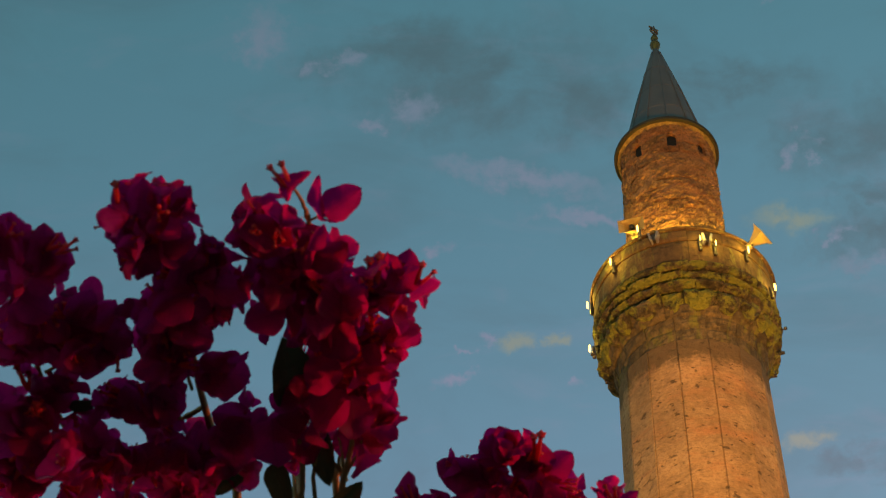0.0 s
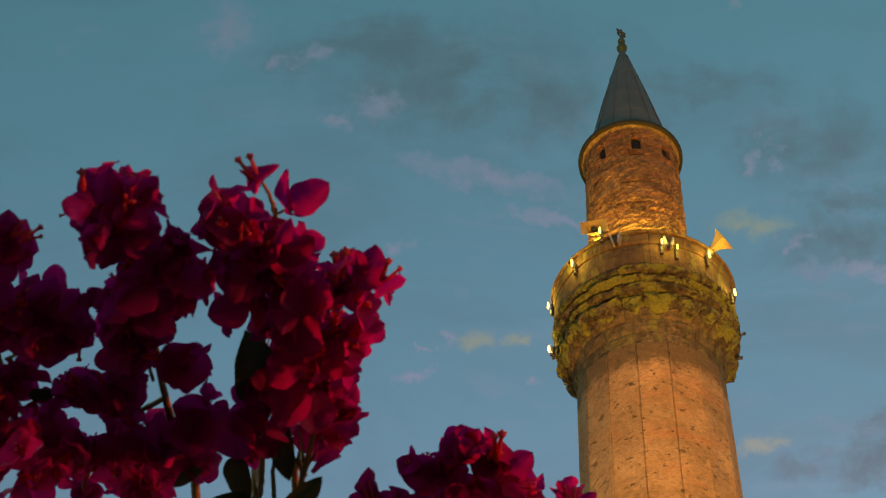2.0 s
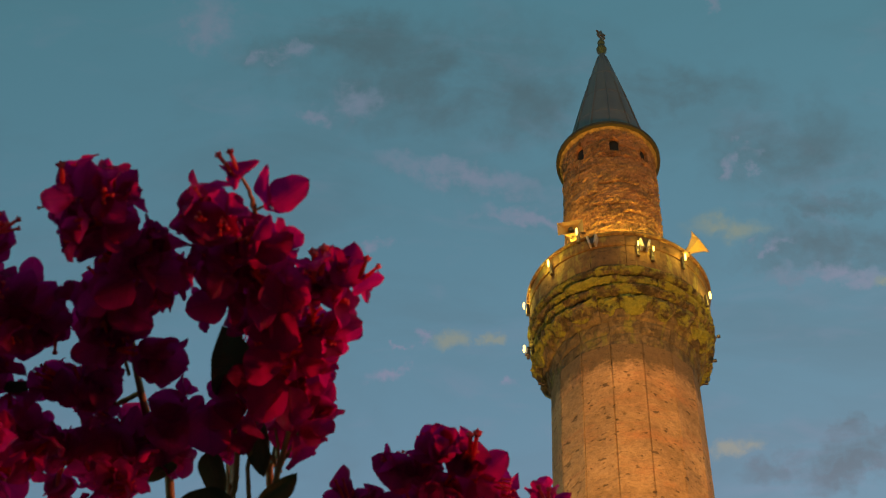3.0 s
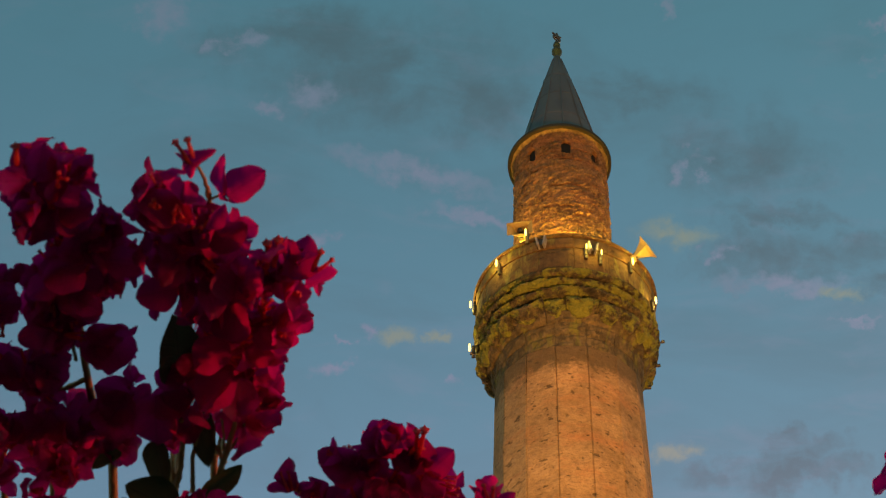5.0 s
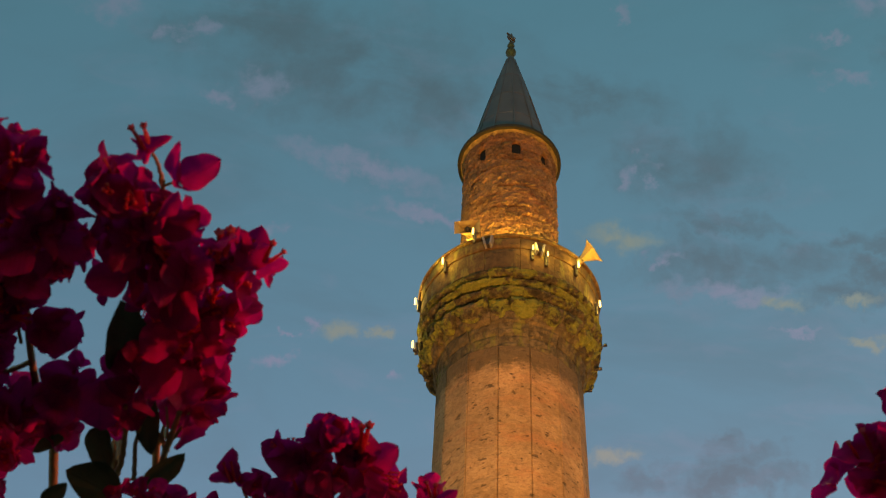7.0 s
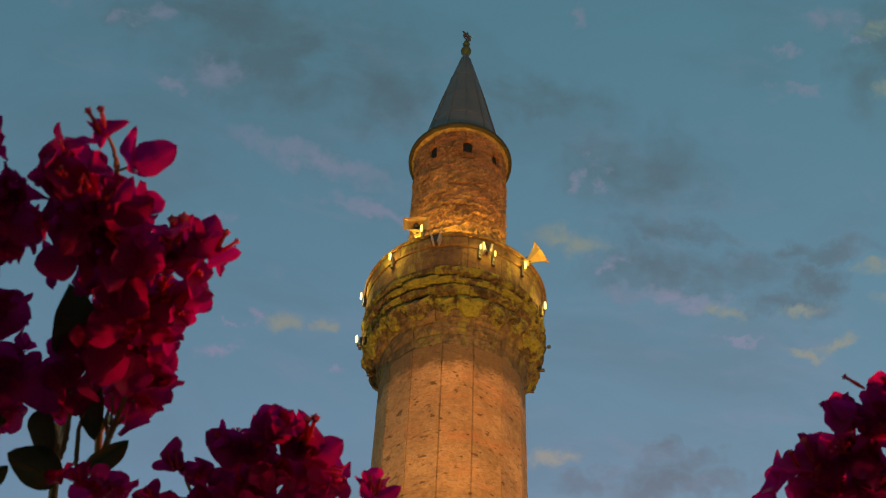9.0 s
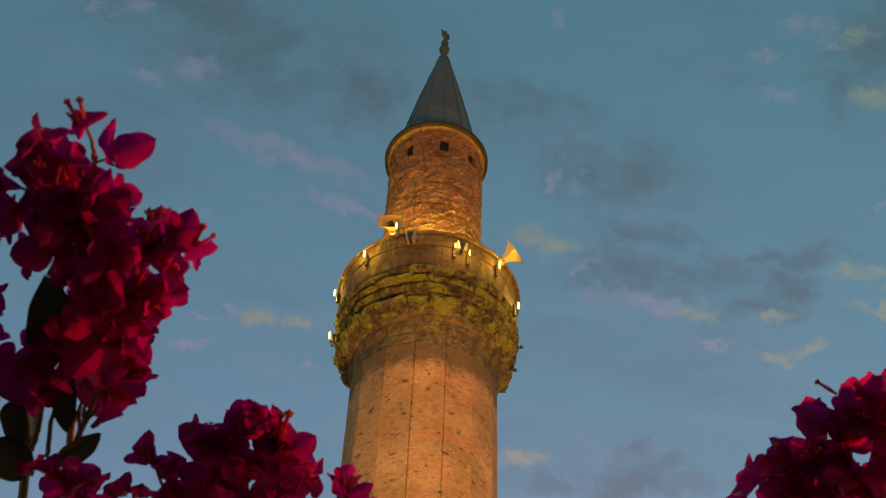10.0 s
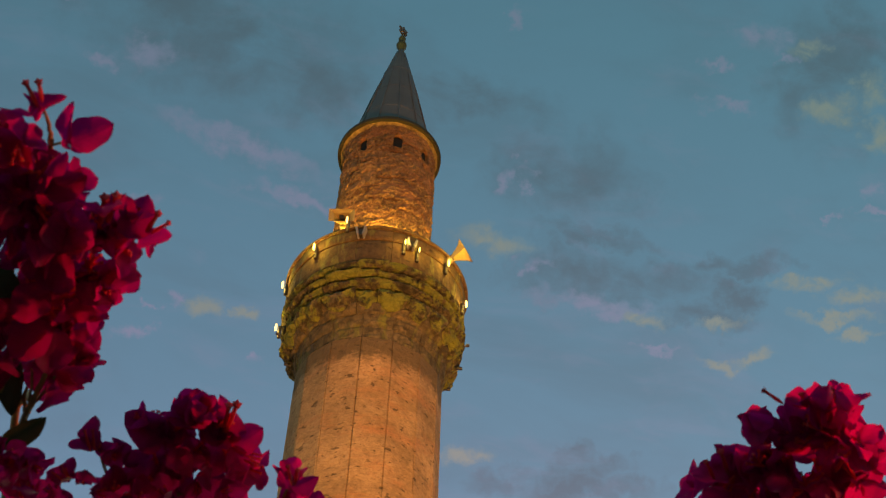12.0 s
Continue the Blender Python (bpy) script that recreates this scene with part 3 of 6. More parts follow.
for k in range(12):
    a = k * 30.0 + 8
    path = [round_place(a, r + 0.012, z) for r, z in ((1.01, 31.78), (0.825, 32.7), (0.55, 34.1), (0.11, 36.1))]
    cone_parts.append(part("seam", pipe(path, [0.026, 0.024, 0.018, 0.010], 5), LEAD, minaret))
for z, r in ((32.75, 0.815), (33.9, 0.588), (35.0, 0.370)):
    cone_parts.append(part("seam", lathe([(r + 0.011, z - 0.06), (r + 0.014, z), (r - 0.006, z + 0.02)], 48), LEAD, minaret))
finial = part("finial", lathe([(0.07, 36.22), (0.08, 36.3), (0.13, 36.42), (0.14, 36.5), (0.11, 36.6), (0.06, 36.66), (0.085, 36.72), (0.10, 36.8), (0.07, 36.9), (0.03, 36.96), (0.02, 37.08)], 20), GILT, minaret, "dull gilded copper finial", True)


def crescent_and_star():
    bm = bmesh.new()
    outer, innr = [], []
    for k in range(17):
        a = radians(-235 + 290 * k / 16)
        outer.append((0.16 * math.cos(a), 0.16 * math.sin(a)))
        innr.append((0.125 * math.cos(a) * 0.97, 0.125 * math.sin(a) + 0.03))
    rows = [[bm.verts.new((x, y, 37.16 + z)) for x, z in line] for y, line in ((-0.015, outer), (-0.015, innr), (0.015, outer), (0.015, innr))]
    for i in range(16):
        bm.faces.new((rows[0][i], rows[0][i + 1], rows[1][i + 1], rows[1][i]))
        bm.faces.new((rows[2][i + 1], rows[2][i], rows[3][i], rows[3][i + 1]))
        bm.faces.new((rows[0][i + 1], rows[0][i], rows[2][i], rows[2][i + 1]))
        bm.faces.new((rows[1][i], rows[1][i + 1], rows[3][i + 1], rows[3][i]))
    for y in (-0.025, 0.025):
        rim = [bm.verts.new((r * math.sin(math.pi * k / 5), y, 37.28 + r * math.cos(math.pi * k / 5))) for k, r in ((k, 0.19 if k % 2 == 0 else 0.085) for k in range(10))]
        bm.faces.new(rim if y > 0 else list(reversed(rim)))
        if y < 0:
            first = rim
    for k in range(10):
        bm.faces.new((first[k], first[(k + 1) % 10], rim[(k + 1) % 10], rim[k]))
    return bm


cone_parts.append(finial)
for o in cone_parts:
    o.data.transform(LEAN)
star = part("crescent", crescent_and_star(), WEATHERED, finial, "weathered grey crescent and star")
star.matrix_local = Matrix.Translation((0.06, 0, 37.0)) @ Matrix.Rotation(radians(40), 4, "Z") @ Matrix.Scale(0.85, 4) @ Matrix.Translation((0, 0, -37.0))

# ---- lamps and horns on the gallery ----
def gallery_lamp(angle, z, r=R_GALLERY + 0.05, watts=8.0, size=0.85):
    lamp_ob = thing("bulkhead_lamp", "small lit bulkhead lamp clamped to the parapet", "lamp", "lamps round the gallery")
    lamp_ob.matrix_world = Matrix.Translation(TOWER) @ Matrix.Rotation(radians(angle), 4, "Z") @ Matrix.Translation((0, -r, z))
    part("housing", box((0.07, 0.07, 0.34), (0, 0.03, -0.12), 0.012), DARK_METAL, lamp_ob)
    part("bracket", box((0.03, 0.14, 0.03), (0, 0.05, -0.18), 0.004), DARK_METAL, lamp_ob)
    bm = lathe([(0.010, -0.13), (0.022, -0.11), (0.027, 0.0), (0.022, 0.09), (0.010, 0.12)], 10, 0, None, True)
    glass = part("bulb", bm, BULB, lamp_ob, "glowing warm bulb", True)
    glass.location = (0, -0.055, 0.02)
    glass.scale = (size, size, size)
    p = Matrix.Translation(TOWER) @ round_place(angle, r + 0.17, z)
    glow_lamp("gallery_lamp_light", watts, WARM, p)
    return lamp_ob


for angle, z in ((-43.1, 26.50), (-82.0, 26.55), (-88.0, 25.45), (45.1, 26.44), (68.0, 25.95)):
    gallery_lamp(angle, z)
# the lamp at 23 degrees is added, to make the lit patch on the wall
for angle, z in ((14.0, 26.36), (23.0, 26.27)):
    gallery_lamp(angle, z, watts=3.5, size=0.6)


def junction_box(angle, z):
    ob = thing("projector", "grey twin-lens projector fixed to the parapet", "floodlight", "projectors on the parapet")
    ob.matrix_world = Matrix.Translation(TOWER) @ Matrix.Rotation(radians(angle), 4, "Z") @ Matrix.Translation((0, -R_GALLERY - 0.08, z))
    for x in (-0.075, 0.075):
        cheek = part("cheek", box((0.045, 0.16, 0.25), (0, 0, 0), 0.01), GREY_METAL, ob)
        cheek.matrix_local = Matrix.Translation((x, 0, 0)) @ Matrix.Rotation(2.4 * x, 4, "Y")
    part("body", box((0.10, 0.10, 0.20), (0, 0.03, 0), 0.01), DARK_METAL, ob)
    return ob


junction_box(-12.6, 26.56)
junction_box(18.0, 26.38)


def horn_speaker(place, way, size=0.3, wide=1.0):
    """A horn with its driver at place, its square mouth opening along way."""
    ob = thing("horn_loudspeaker", "cream-painted horn loudspeaker on the gallery rail", "loudspeaker", "horn loudspeakers")
    way = Vector(way).normalized()
    mouth = Vector(place) + way * size * 1.45
    ob.matrix_world = look(mouth, mouth + way)
    s = size / 0.34
    prof = [(0.05, 0.49), (0.09, 0.40), (0.14, 0.25), (0.22, 0.10), (0.34, 0.0), (0.355, 0.0), (0.24, 0.11), (0.155, 0.27), (0.08, 0.44), (0.065, 0.50)]
    bm = lathe([(r * s, z * s) for r, z in prof], 4, 45)
    bmesh.ops.scale(bm, vec=(wide * 1.25, 1.0 / wide, 1.0), verts=bm.verts)
    part("horn", bm, CREAM, ob)
    part("driver", lathe([(0.02, 0.48 * s), (0.085, 0.49 * s), (0.085, 0.68 * s), (0.02, 0.70 * s)], 14, 0, None, True), CREAM, ob)
    part("throat", lathe([(0.01, 0.08 * s), (0.05, 0.10 * s), (0.05, 0.47 * s), (0.01, 0.48 * s)], 10, 0, None, True), DARK_METAL, ob)
    part("bracket", box((0.04, 0.04, 0.30), (0, 0.13 * s, 0.58 * s), 0.005), DARK_METAL, ob)
    return ob


horn_speaker(TOWER + round_place(-30.0, 1.55, 27.42) + Vector((-0.084, -0.033, 0.05)), (-0.10, -0.93, -0.30), 0.25, 1.2)
horn_speaker(TOWER + round_place(50.0, 1.97, 26.78), (0.80, -0.43, 0.38), 0.25)
gallery_lamp(-22.0, 27.0, 1.98, 2.0)


def spike_light(angle, r, z):
    ob = thing("spotlight", "small unlit dark spotlight on the corbel", "floodlight", "small spotlights on the corbel")
    ob.matrix_world = Matrix.Translation(TOWER) @ Matrix.Rotation(radians(angle), 4, "Z") @ Matrix.Translation((0, -r, z))
    part("head", box((0.06, 0.07, 0.055), (0, -0.05, 0), 0.008), DARK_METAL, ob)
    part("arm", box((0.025, 0.09, 0.025), (0, 0.0, -0.02), 0.004), DARK_METAL, ob)
    return ob


for angle, r, z in ((80.0, 1.97, 25.15), (82.0, 1.83, 24.55), (84.0, 1.60, 24.02), (-82.0, 1.68, 24.25), (-80.0, 1.95, 25.0)):
    spike_light(angle, r, z)
for angle in (-150.0, -75.0, -45.0, -15.0, 20.0, 55.0, 90.0):
    glow_lamp("gallery_floor_light", 120.0, WARM, TOWER + round_place(angle, 1.62, 26.6))

# ---- bougainvillea ----
def blade_mesh(name, mat, rng, width, tip, cup, curl, wave, n=14, m=6, crease=0.0):
    """An ovate blade of length 1 along y: pointed end, keeled midrib, wavy rim."""
    bm = bmesh.new()
    phase, rows = rng.uniform(0, 6.28), []
    for j in range(n + 1):
        v = j / n
        w = width * math.sin(math.pi * v ** 0.84) ** 0.54 if 0 < j < n else 0.0
        w = max(w, 0.01 if j == 0 else 0.0)
        if v > 0.75:
            w *= 1 - tip * ((v - 0.75) / 0.25)
        w *= 1 + 0.035 * math.sin(phase * 3 + 9 * v) + 0.02 * math.sin(phase + 15 * v)
        line = []
        for i in range(-m // 2, m // 2 + 1):
            u = i / (m / 2)
            z = cup * (abs(u) ** 1.6) * w / width + curl * (v - 0.3) ** 2 * (1 if v > 0.3 else 0.3)
            z += wave * u * abs(u) * math.sin(phase + 9 * v + (2 if u > 0 else 0))
            z += crease * noise.noise(Vector((u * 2.1 + phase * 7, v * 4.2, phase * 3)))
            line.append(bm.verts.new((u * w, v, z)))
        rows.append(line)
    for a, b in zip(rows, rows[1:]):
        for i in range(len(a) - 1):
            bm.faces.new((a[i], a[i + 1], b[i + 1], b[i]))
    bmesh.ops.remove_doubles(bm, verts=bm.verts, dist=0.0005)
    return mesh_of(name, bm, mat, True)


prng = random.Random(11)
BRACTS = [blade_mesh("bract", BRACT, prng, prng.uniform(0.37, 0.45), prng.uniform(0.0, 0.3), prng.uniform(0.10, 0.30), prng.uniform(-0.35, 0.22), prng.uniform(0.05, 0.10), crease=0.05) for _ in range(12)]
LEAVES = [blade_mesh("leaf", LEAF, prng, prng.uniform(0.30, 0.36), 0.3, prng.uniform(0.08, 0.2), prng.uniform(-0.25, 0.1), 0.02) for _ in range(3)]


def tube_flower_mesh(rng, spread, count=3):
    """Slim flower tubes on one stalk, each ending in a small flared star; length 1 along y."""
    bm = bmesh.new()
    for k in range(count):
        a = 2 * math.pi * k / 3 + rng.uniform(-0.4, 0.4)
        d = Vector((spread * math.cos(a), 1.0, spread * math.sin(a))).normalized()
        length = rng.uniform(0.8, 1.05)
        line = [d * 0.02, d * 0.35 * length, d * 0.75 * length, d * 0.9 * length]
        pipe(line, [0.04, 0.07, 0.05, 0.055], 6, bm)
        side = d.orthogonal().normalized()
        up = d.cross(side)
        hub = bm.verts.new(d * 0.93 * length)
        rim = []
        for i in range(10):
            t = 2 * math.pi * i / 10
            r = 0.115 if i % 2 == 0 else 0.085
            rim.append(bm.verts.new(d * (0.99 if i % 2 == 0 else 0.96) * length + (side * math.cos(t) + up * math.sin(t)) * r))
        low = [bm.verts.new(d * 0.86 * length + (side * math.cos(2 * math.pi * i / 10) + up * math.sin(2 * math.pi * i / 10)) * 0.05) for i in range(10)]
        for i in range(10):
            bm.faces.new((hub, rim[i], rim[(i + 1) % 10]))
            bm.faces.new((rim[i], low[i], low[(i + 1) % 10], rim[(i + 1) % 10]))
    return mesh_of("flower", bm, TUBE, True)


TUBES = [tube_flower_mesh(prng, s) for s in (0.16, 0.3, 0.24)]
SINGLE = [tube_flower_mesh(prng, 0.03, 1) for _ in range(3)]


def blade_pose(base, tip, facing, spin=0.0):
    """From the blade's own axes to a base and a tip, its upper face turned to a direction, then spun round its length."""
    base, tip = Vector(base), Vector(tip)
    y = tip - base
    length = y.length
    y.normalize()
    x = y.cross(Vector(facing)).normalized()
    z = x.cross(y)
    m = Matrix((x, y, z)).transposed().to_4x4()
    return Matrix.Translation(base) @ m @ Matrix.Rotation(radians(spin), 4, "Y") @ Matrix.Scale(length, 4)


EYE_PLACE = Vector((0, 0, EYE))


def flower(bush, x, y, z, way, size=0.034, open_by=50.0, tubes=True):
    """Three papery bracts round a small stalk of tubes; way: the direction in which it opens."""
    centre, axis = Vector((x, y, z)), Vector(way).normalized()
    m = blade_pose(centre, centre + axis * size * (0.62 if tubes else 0.4), axis.orthogonal(), prng.uniform(0, 360))
    head = placed("flower", prng.choice(TUBES), bush, m)
    back = m.inverted()
    side = axis.orthogonal().normalized()
    turn0 = prng.uniform(0, 360)
    for k in range(3):
        around = Matrix.Rotation(radians(turn0 + 120 * k + prng.uniform(-18, 18)), 3, axis)
        out = around @ side
        tilt = radians(open_by + prng.uniform(-18, 22))
        d = axis * math.cos(tilt) + out * math.sin(tilt)
        s = size * prng.uniform(0.85, 1.15)
        base = centre + out * size * 0.05
        inward = axis * math.sin(tilt) - out * math.cos(tilt)
        b = blade_pose(base, base + d * s, inward, prng.uniform(-15, 15))
        placed("bract", prng.choice(BRACTS), head, back @ b)
    return head


def bract(head, base, tip, spin=0.0, broad=1.0, kind=0):
    """One bract that stands out, from its base to its tip, facing the path and spun round its length."""
    base, tip = Vector(base), Vector(tip)
    sight = (base - EYE_PLACE).normalized()
    tip -= sight * (tip - base).dot(sight) * 0.75
    b = blade_pose(base, tip, EYE_PLACE - base, spin * prng.uniform(1.0, 2.2) * prng.choice((-1, 1))) @ Matrix.Diagonal((min(1.05, broad * 1.12), 1, 1, 1))
    return placed("bract", BRACTS[kind % len(BRACTS)], head, head.matrix_basis.inverted() @ b)


def tubes(head, base, tip, kind=0):
    b = blade_pose(base, tip, EYE_PLACE - Vector(base))
    return tagged(placed("tube_flower", SINGLE[kind % 3], head, head.matrix_basis.inverted() @ b))


def leaf(bush, base, tip, spin=0.0, broad=1.0, kind=0):
    b = blade_pose(base, tip, EYE_PLACE - Vector(base), spin) @ Matrix.Diagonal((broad, 1, 1, 1))
    return placed("leaf", LEAVES[kind % 3], bush, b)


def stem(bush, points, thick, thin, mat=BARK, n=14):
    line = bent(points, n)
    line = [p + Vector((prng.uniform(-1, 1), prng.uniform(-1, 1), prng.uniform(-1, 1))) * thick * 0.25 for p in line]
    return part("stem", pipe(line, [thick + (thin - thick) * i / (n - 1) for i in range(n)], 7), mat, bush, "", True)


def clump(bush, x, y, z, wide, high, count, size=0.029, deep=0.022):
    """A crowd of bracts too dense to count: they fill an ellipsoid, as wide and high as given across the line of sight."""
    centre = Vector((x, y, z))
    away = (centre - EYE_PLACE).normalized()
    side = away.cross(Vector((0, 0, 1))).normalized()
    up = side.cross(away)
    bm = bmesh.new()
    for _ in range(count):
        r, a = math.sqrt(prng.random()), prng.uniform(0, 2 * math.pi)
        out = side * math.cos(a) * r * wide + up * math.sin(a) * r * high
        place = centre + out + away * prng.uniform(-0.3, 1.0) * deep
        d = Vector((prng.gauss(0, 1), prng.gauss(0, 1), prng.gauss(0, 1))) + out.normalized() * 0.9
        d = (d - away * d.dot(away) * 0.6).normalized()
        face = Vector((prng.gauss(0, 0.45), prng.gauss(0, 0.45), prng.gauss(0, 0.45))) - away
        s = size * prng.uniform(0.75, 1.2)
        m = blade_pose(place - d * s * 0.5, place + d * s * 0.5, face)
        start = len(bm.verts)
        bm.from_mesh(prng.choice(BRACTS))
        bm.verts.ensure_lookup_table()
        bmesh.ops.transform(bm, matrix=m, verts=bm.verts[start:])
    heads = bmesh.new()
    for _ in range(count // 3):
        r, a = math.sqrt(prng.random()) * 0.9, prng.uniform(0, 2 * math.pi)
        place = centre + side * math.cos(a) * r * wide + up * math.sin(a) * r * high - away * deep * prng.uniform(0.2, 0.8)
        d = Vector((prng.gauss(0, 1), prng.gauss(0, 1), prng.gauss(0, 1))) + up - away * 0.6
        start = len(heads.verts)
        heads.from_mesh(prng.choice(TUBES))
        heads.verts.ensure_lookup_table()
        bmesh.ops.transform(heads, matrix=blade_pose(place, place + d.normalized() * size * 0.6, d.orthogonal()), verts=heads.verts[start:])
    tagged(part("flower_mass", heads, TUBE, bush, "small crimson flower tubes between the bracts", True), kind="stuff")
    return tagged(part("bract_mass", bm, BRACT, bush, "crowded dark magenta inner bracts", True), kind="stuff")


left_bush = thing("bougainvillea", "dense bougainvillea bush with dark magenta papery bracts", "shrub", "bougainvillea bushes")
flower(left_bush, -0.230, 0.595, 2.377, (-0.07, -0.72, 0.69), 0.0103)
flower(left_bush, -0.256, 0.617, 2.388, (-0.75, -0.65, 0.14), 0.0189)
flower(left_bush, -0.268, 0.640, 2.392, (-0.87, -0.48, -0.14), 0.0193)
flower(left_bush, -0.234, 0.611, 2.360, (0.43, -0.14, 0.89), 0.0183)
flower(left_bush, -0.263, 0.672, 2.407, (-0.85, 0.46, 0.27), 0.0198)
flower(left_bush, -0.239, 0.670, 2.407, (0.49, -0.26, 0.84), 0.0197)
flower(left_bush, -0.216, 0.664, 2.390, (0.74, 0.10, 0.67), 0.0193)
flower(left_bush, -0.240, 0.694, 2.399, (0.64, 0.56, 0.52), 0.0198)
flower(left_bush, -0.250, 0.669, 2.373, (-0.82, 0.48, 0.31), 0.0192)
flower(left_bush, -0.221, 0.700, 2.391, (0.90, -0.40, -0.17), 0.0197)
flower(left_bush, -0.278, 0.729, 2.411, (-0.92, 0.37, 0.12), 0.0206)
flower(left_bush, -0.258, 0.745, 2.416, (-0.42, 0.90, 0.07), 0.0208)
flower(left_bush, -0.210, 0.717, 2.407, (0.40, -0.09, 0.91), 0.0201)
flower(left_bush, -0.191, 0.676, 2.377, (-0.03, -0.88, 0.48), 0.0191)
flower(left_bush, -0.177, 0.688, 2.387, (0.22, -0.46, 0.86), 0.0194)
flower(left_bush, -0.178, 0.732, 2.424, (0.96, 0.24, -0.15), 0.0204)
flower(left_bush, -0.190, 0.723, 2.397, (0.94, -0.12, -0.31), 0.0200)
flower(left_bush, -0.193, 0.762, 2.412, (0.75, 0.65, 0.12), 0.0207)
flower(left_bush, -0.206, 0.759, 2.399, (0.87, 0.16, -0.46), 0.0205)
flower(left_bush, -0.233, 0.760, 2.416, (0.40, 0.18, -0.90), 0.0208)
flower(left_bush, -0.255, 0.797, 2.427, (-0.44, 0.90, -0.02), 0.0215)
flower(left_bush, -0.262, 0.799, 2.407, (-0.87, 0.43, 0.22), 0.0213)
flower(left_bush, -0.227, 0.778, 2.398, (0.57, 0.74, 0.35), 0.0208)
flower(left_bush, -0.217, 0.787, 2.405, (0.81, 0.54, 0.23), 0.0210)
flower(left_bush, -0.250, 0.806, 2.395, (-0.43, 0.90, 0.03), 0.0212)
flower(left_bush, -0.228, 0.819, 2.410, (0.57, 0.80, 0.19), 0.0215)
flower(left_bush, -0.229, 0.868, 2.432, (0.59, 0.79, -0.13), 0.0224)
flower(left_bush, -0.275, 0.834, 2.407, (-0.76, 0.64, 0.07), 0.0218)
flower(left_bush, -0.263, 0.869, 2.425, (0.26, 0.96, -0.08), 0.0224)
flower(left_bush, -0.254, 0.904, 2.438, (-0.16, 0.91, -0.38), 0.0201)
flower(left_bush, -0.324, 0.582, 2.371, (-0.19, -0.87, 0.44), 0.0187)
flower(left_bush, -0.295, 0.562, 2.341, (0.30, -0.76, 0.57), 0.0156)
flower(left_bush, -0.297, 0.591, 2.362, (0.78, 0.06, 0.63), 0.0185)
flower(left_bush, -0.322, 0.575, 2.343, (-0.96, 0.08, 0.27), 0.0182)
flower(left_bush, -0.321, 0.604, 2.358, (-0.80, -0.21, -0.57), 0.0187)
flower(left_bush, -0.334, 0.623, 2.362, (-0.92, -0.04, -0.40), 0.0190)
flower(left_bush, -0.320, 0.629, 2.392, (0.83, 0.04, -0.55), 0.0194)
flower(left_bush, -0.314, 0.636, 2.373, (0.69, 0.62, 0.37), 0.0192)
flower(left_bush, -0.297, 0.645, 2.383, (0.61, -0.72, 0.34), 0.0169)
flower(left_bush, -0.307, 0.657, 2.370, (0.68, 0.44, 0.58), 0.0194)
flower(left_bush, -0.303, 0.694, 2.404, (0.96, 0.18, -0.23), 0.0202)
flower(left_bush, -0.279, 0.662, 2.371, (0.96, 0.24, -0.15), 0.0169)
flower(left_bush, -0.326, 0.663, 2.369, (-0.85, 0.46, 0.27), 0.0195)
flower(left_bush, -0.333, 0.710, 2.397, (0.89, -0.22, -0.40), 0.0205)
flower(left_bush, -0.350, 0.713, 2.386, (-0.86, -0.28, -0.42), 0.0204)
flower(left_bush, -0.322, 0.704, 2.395, (0.68, 0.70, 0.23), 0.0203)
flower(left_bush, -0.349, 0.692, 2.381, (-0.83, -0.03, 0.56), 0.0201)
flower(left_bush, -0.302, 0.686, 2.376, (0.44, 0.89, -0.14), 0.0173)
flower(left_bush, -0.348, 0.742, 2.404, (0.41, 0.37, -0.83), 0.0210)
flower(left_bush, -0.355, 0.737, 2.382, (-0.78, 0.62, 0.01), 0.0207)
flower(left_bush, -0.334, 0.786, 2.423, (0.84, 0.42, 0.33), 0.0163)
flower(left_bush, -0.330, 0.762, 2.398, (0.28, 0.95, -0.14), 0.0158)
flower(left_bush, -0.417, 0.601, 2.360, (-0.72, -0.69, 0.07), 0.0193)
flower(left_bush, -0.398, 0.619, 2.363, (-0.12, -0.32, 0.94), 0.0194)
flower(left_bush, -0.401, 0.617, 2.347, (-0.81, -0.45, -0.37), 0.0192)
flower(left_bush, -0.423, 0.634, 2.348, (-0.89, 0.22, 0.40), 0.0195)
flower(left_bush, -0.418, 0.685, 2.390, (0.59, 0.09, 0.80), 0.0206)
flower(left_bush, -0.397, 0.684, 2.389, (0.61, -0.72, 0.34), 0.0205)
flower(left_bush, -0.390, 0.712, 2.391, (0.99, 0.05, -0.11), 0.0208)
flower(left_bush, -0.425, 0.669, 2.358, (-0.85, 0.46, 0.27), 0.0201)
flower(left_bush, -0.408, 0.705, 2.370, (0.42, 0.45, -0.79), 0.0205)
flower(left_bush, -0.372, 0.684, 2.376, (0.83, 0.18, 0.53), 0.0151)
flower(left_bush, -0.409, 0.736, 2.407, (0.56, 0.55, -0.62), 0.0160)
flower(left_bush, -0.465, 0.708, 2.392, (-0.58, 0.81, -0.11), 0.0212)
flower(left_bush, -0.437, 0.609, 2.355, (-0.41, -0.30, 0.86), 0.0195)
flower(left_bush, -0.462, 0.658, 2.364, (-0.90, 0.40, 0.17), 0.0203)
flower(left_bush, -0.457, 0.753, 2.379, (0.46, -0.20, 0.87), 0.0215)
flower(left_bush, -0.440, 0.752, 2.381, (0.84, -0.40, 0.37), 0.0241)
flower(left_bush, -0.490, 0.781, 2.399, (-0.41, -0.30, 0.86), 0.0223)
flower(left_bush, -0.461, 0.763, 2.346, (-0.83, 0.29, 0.47), 0.0293)
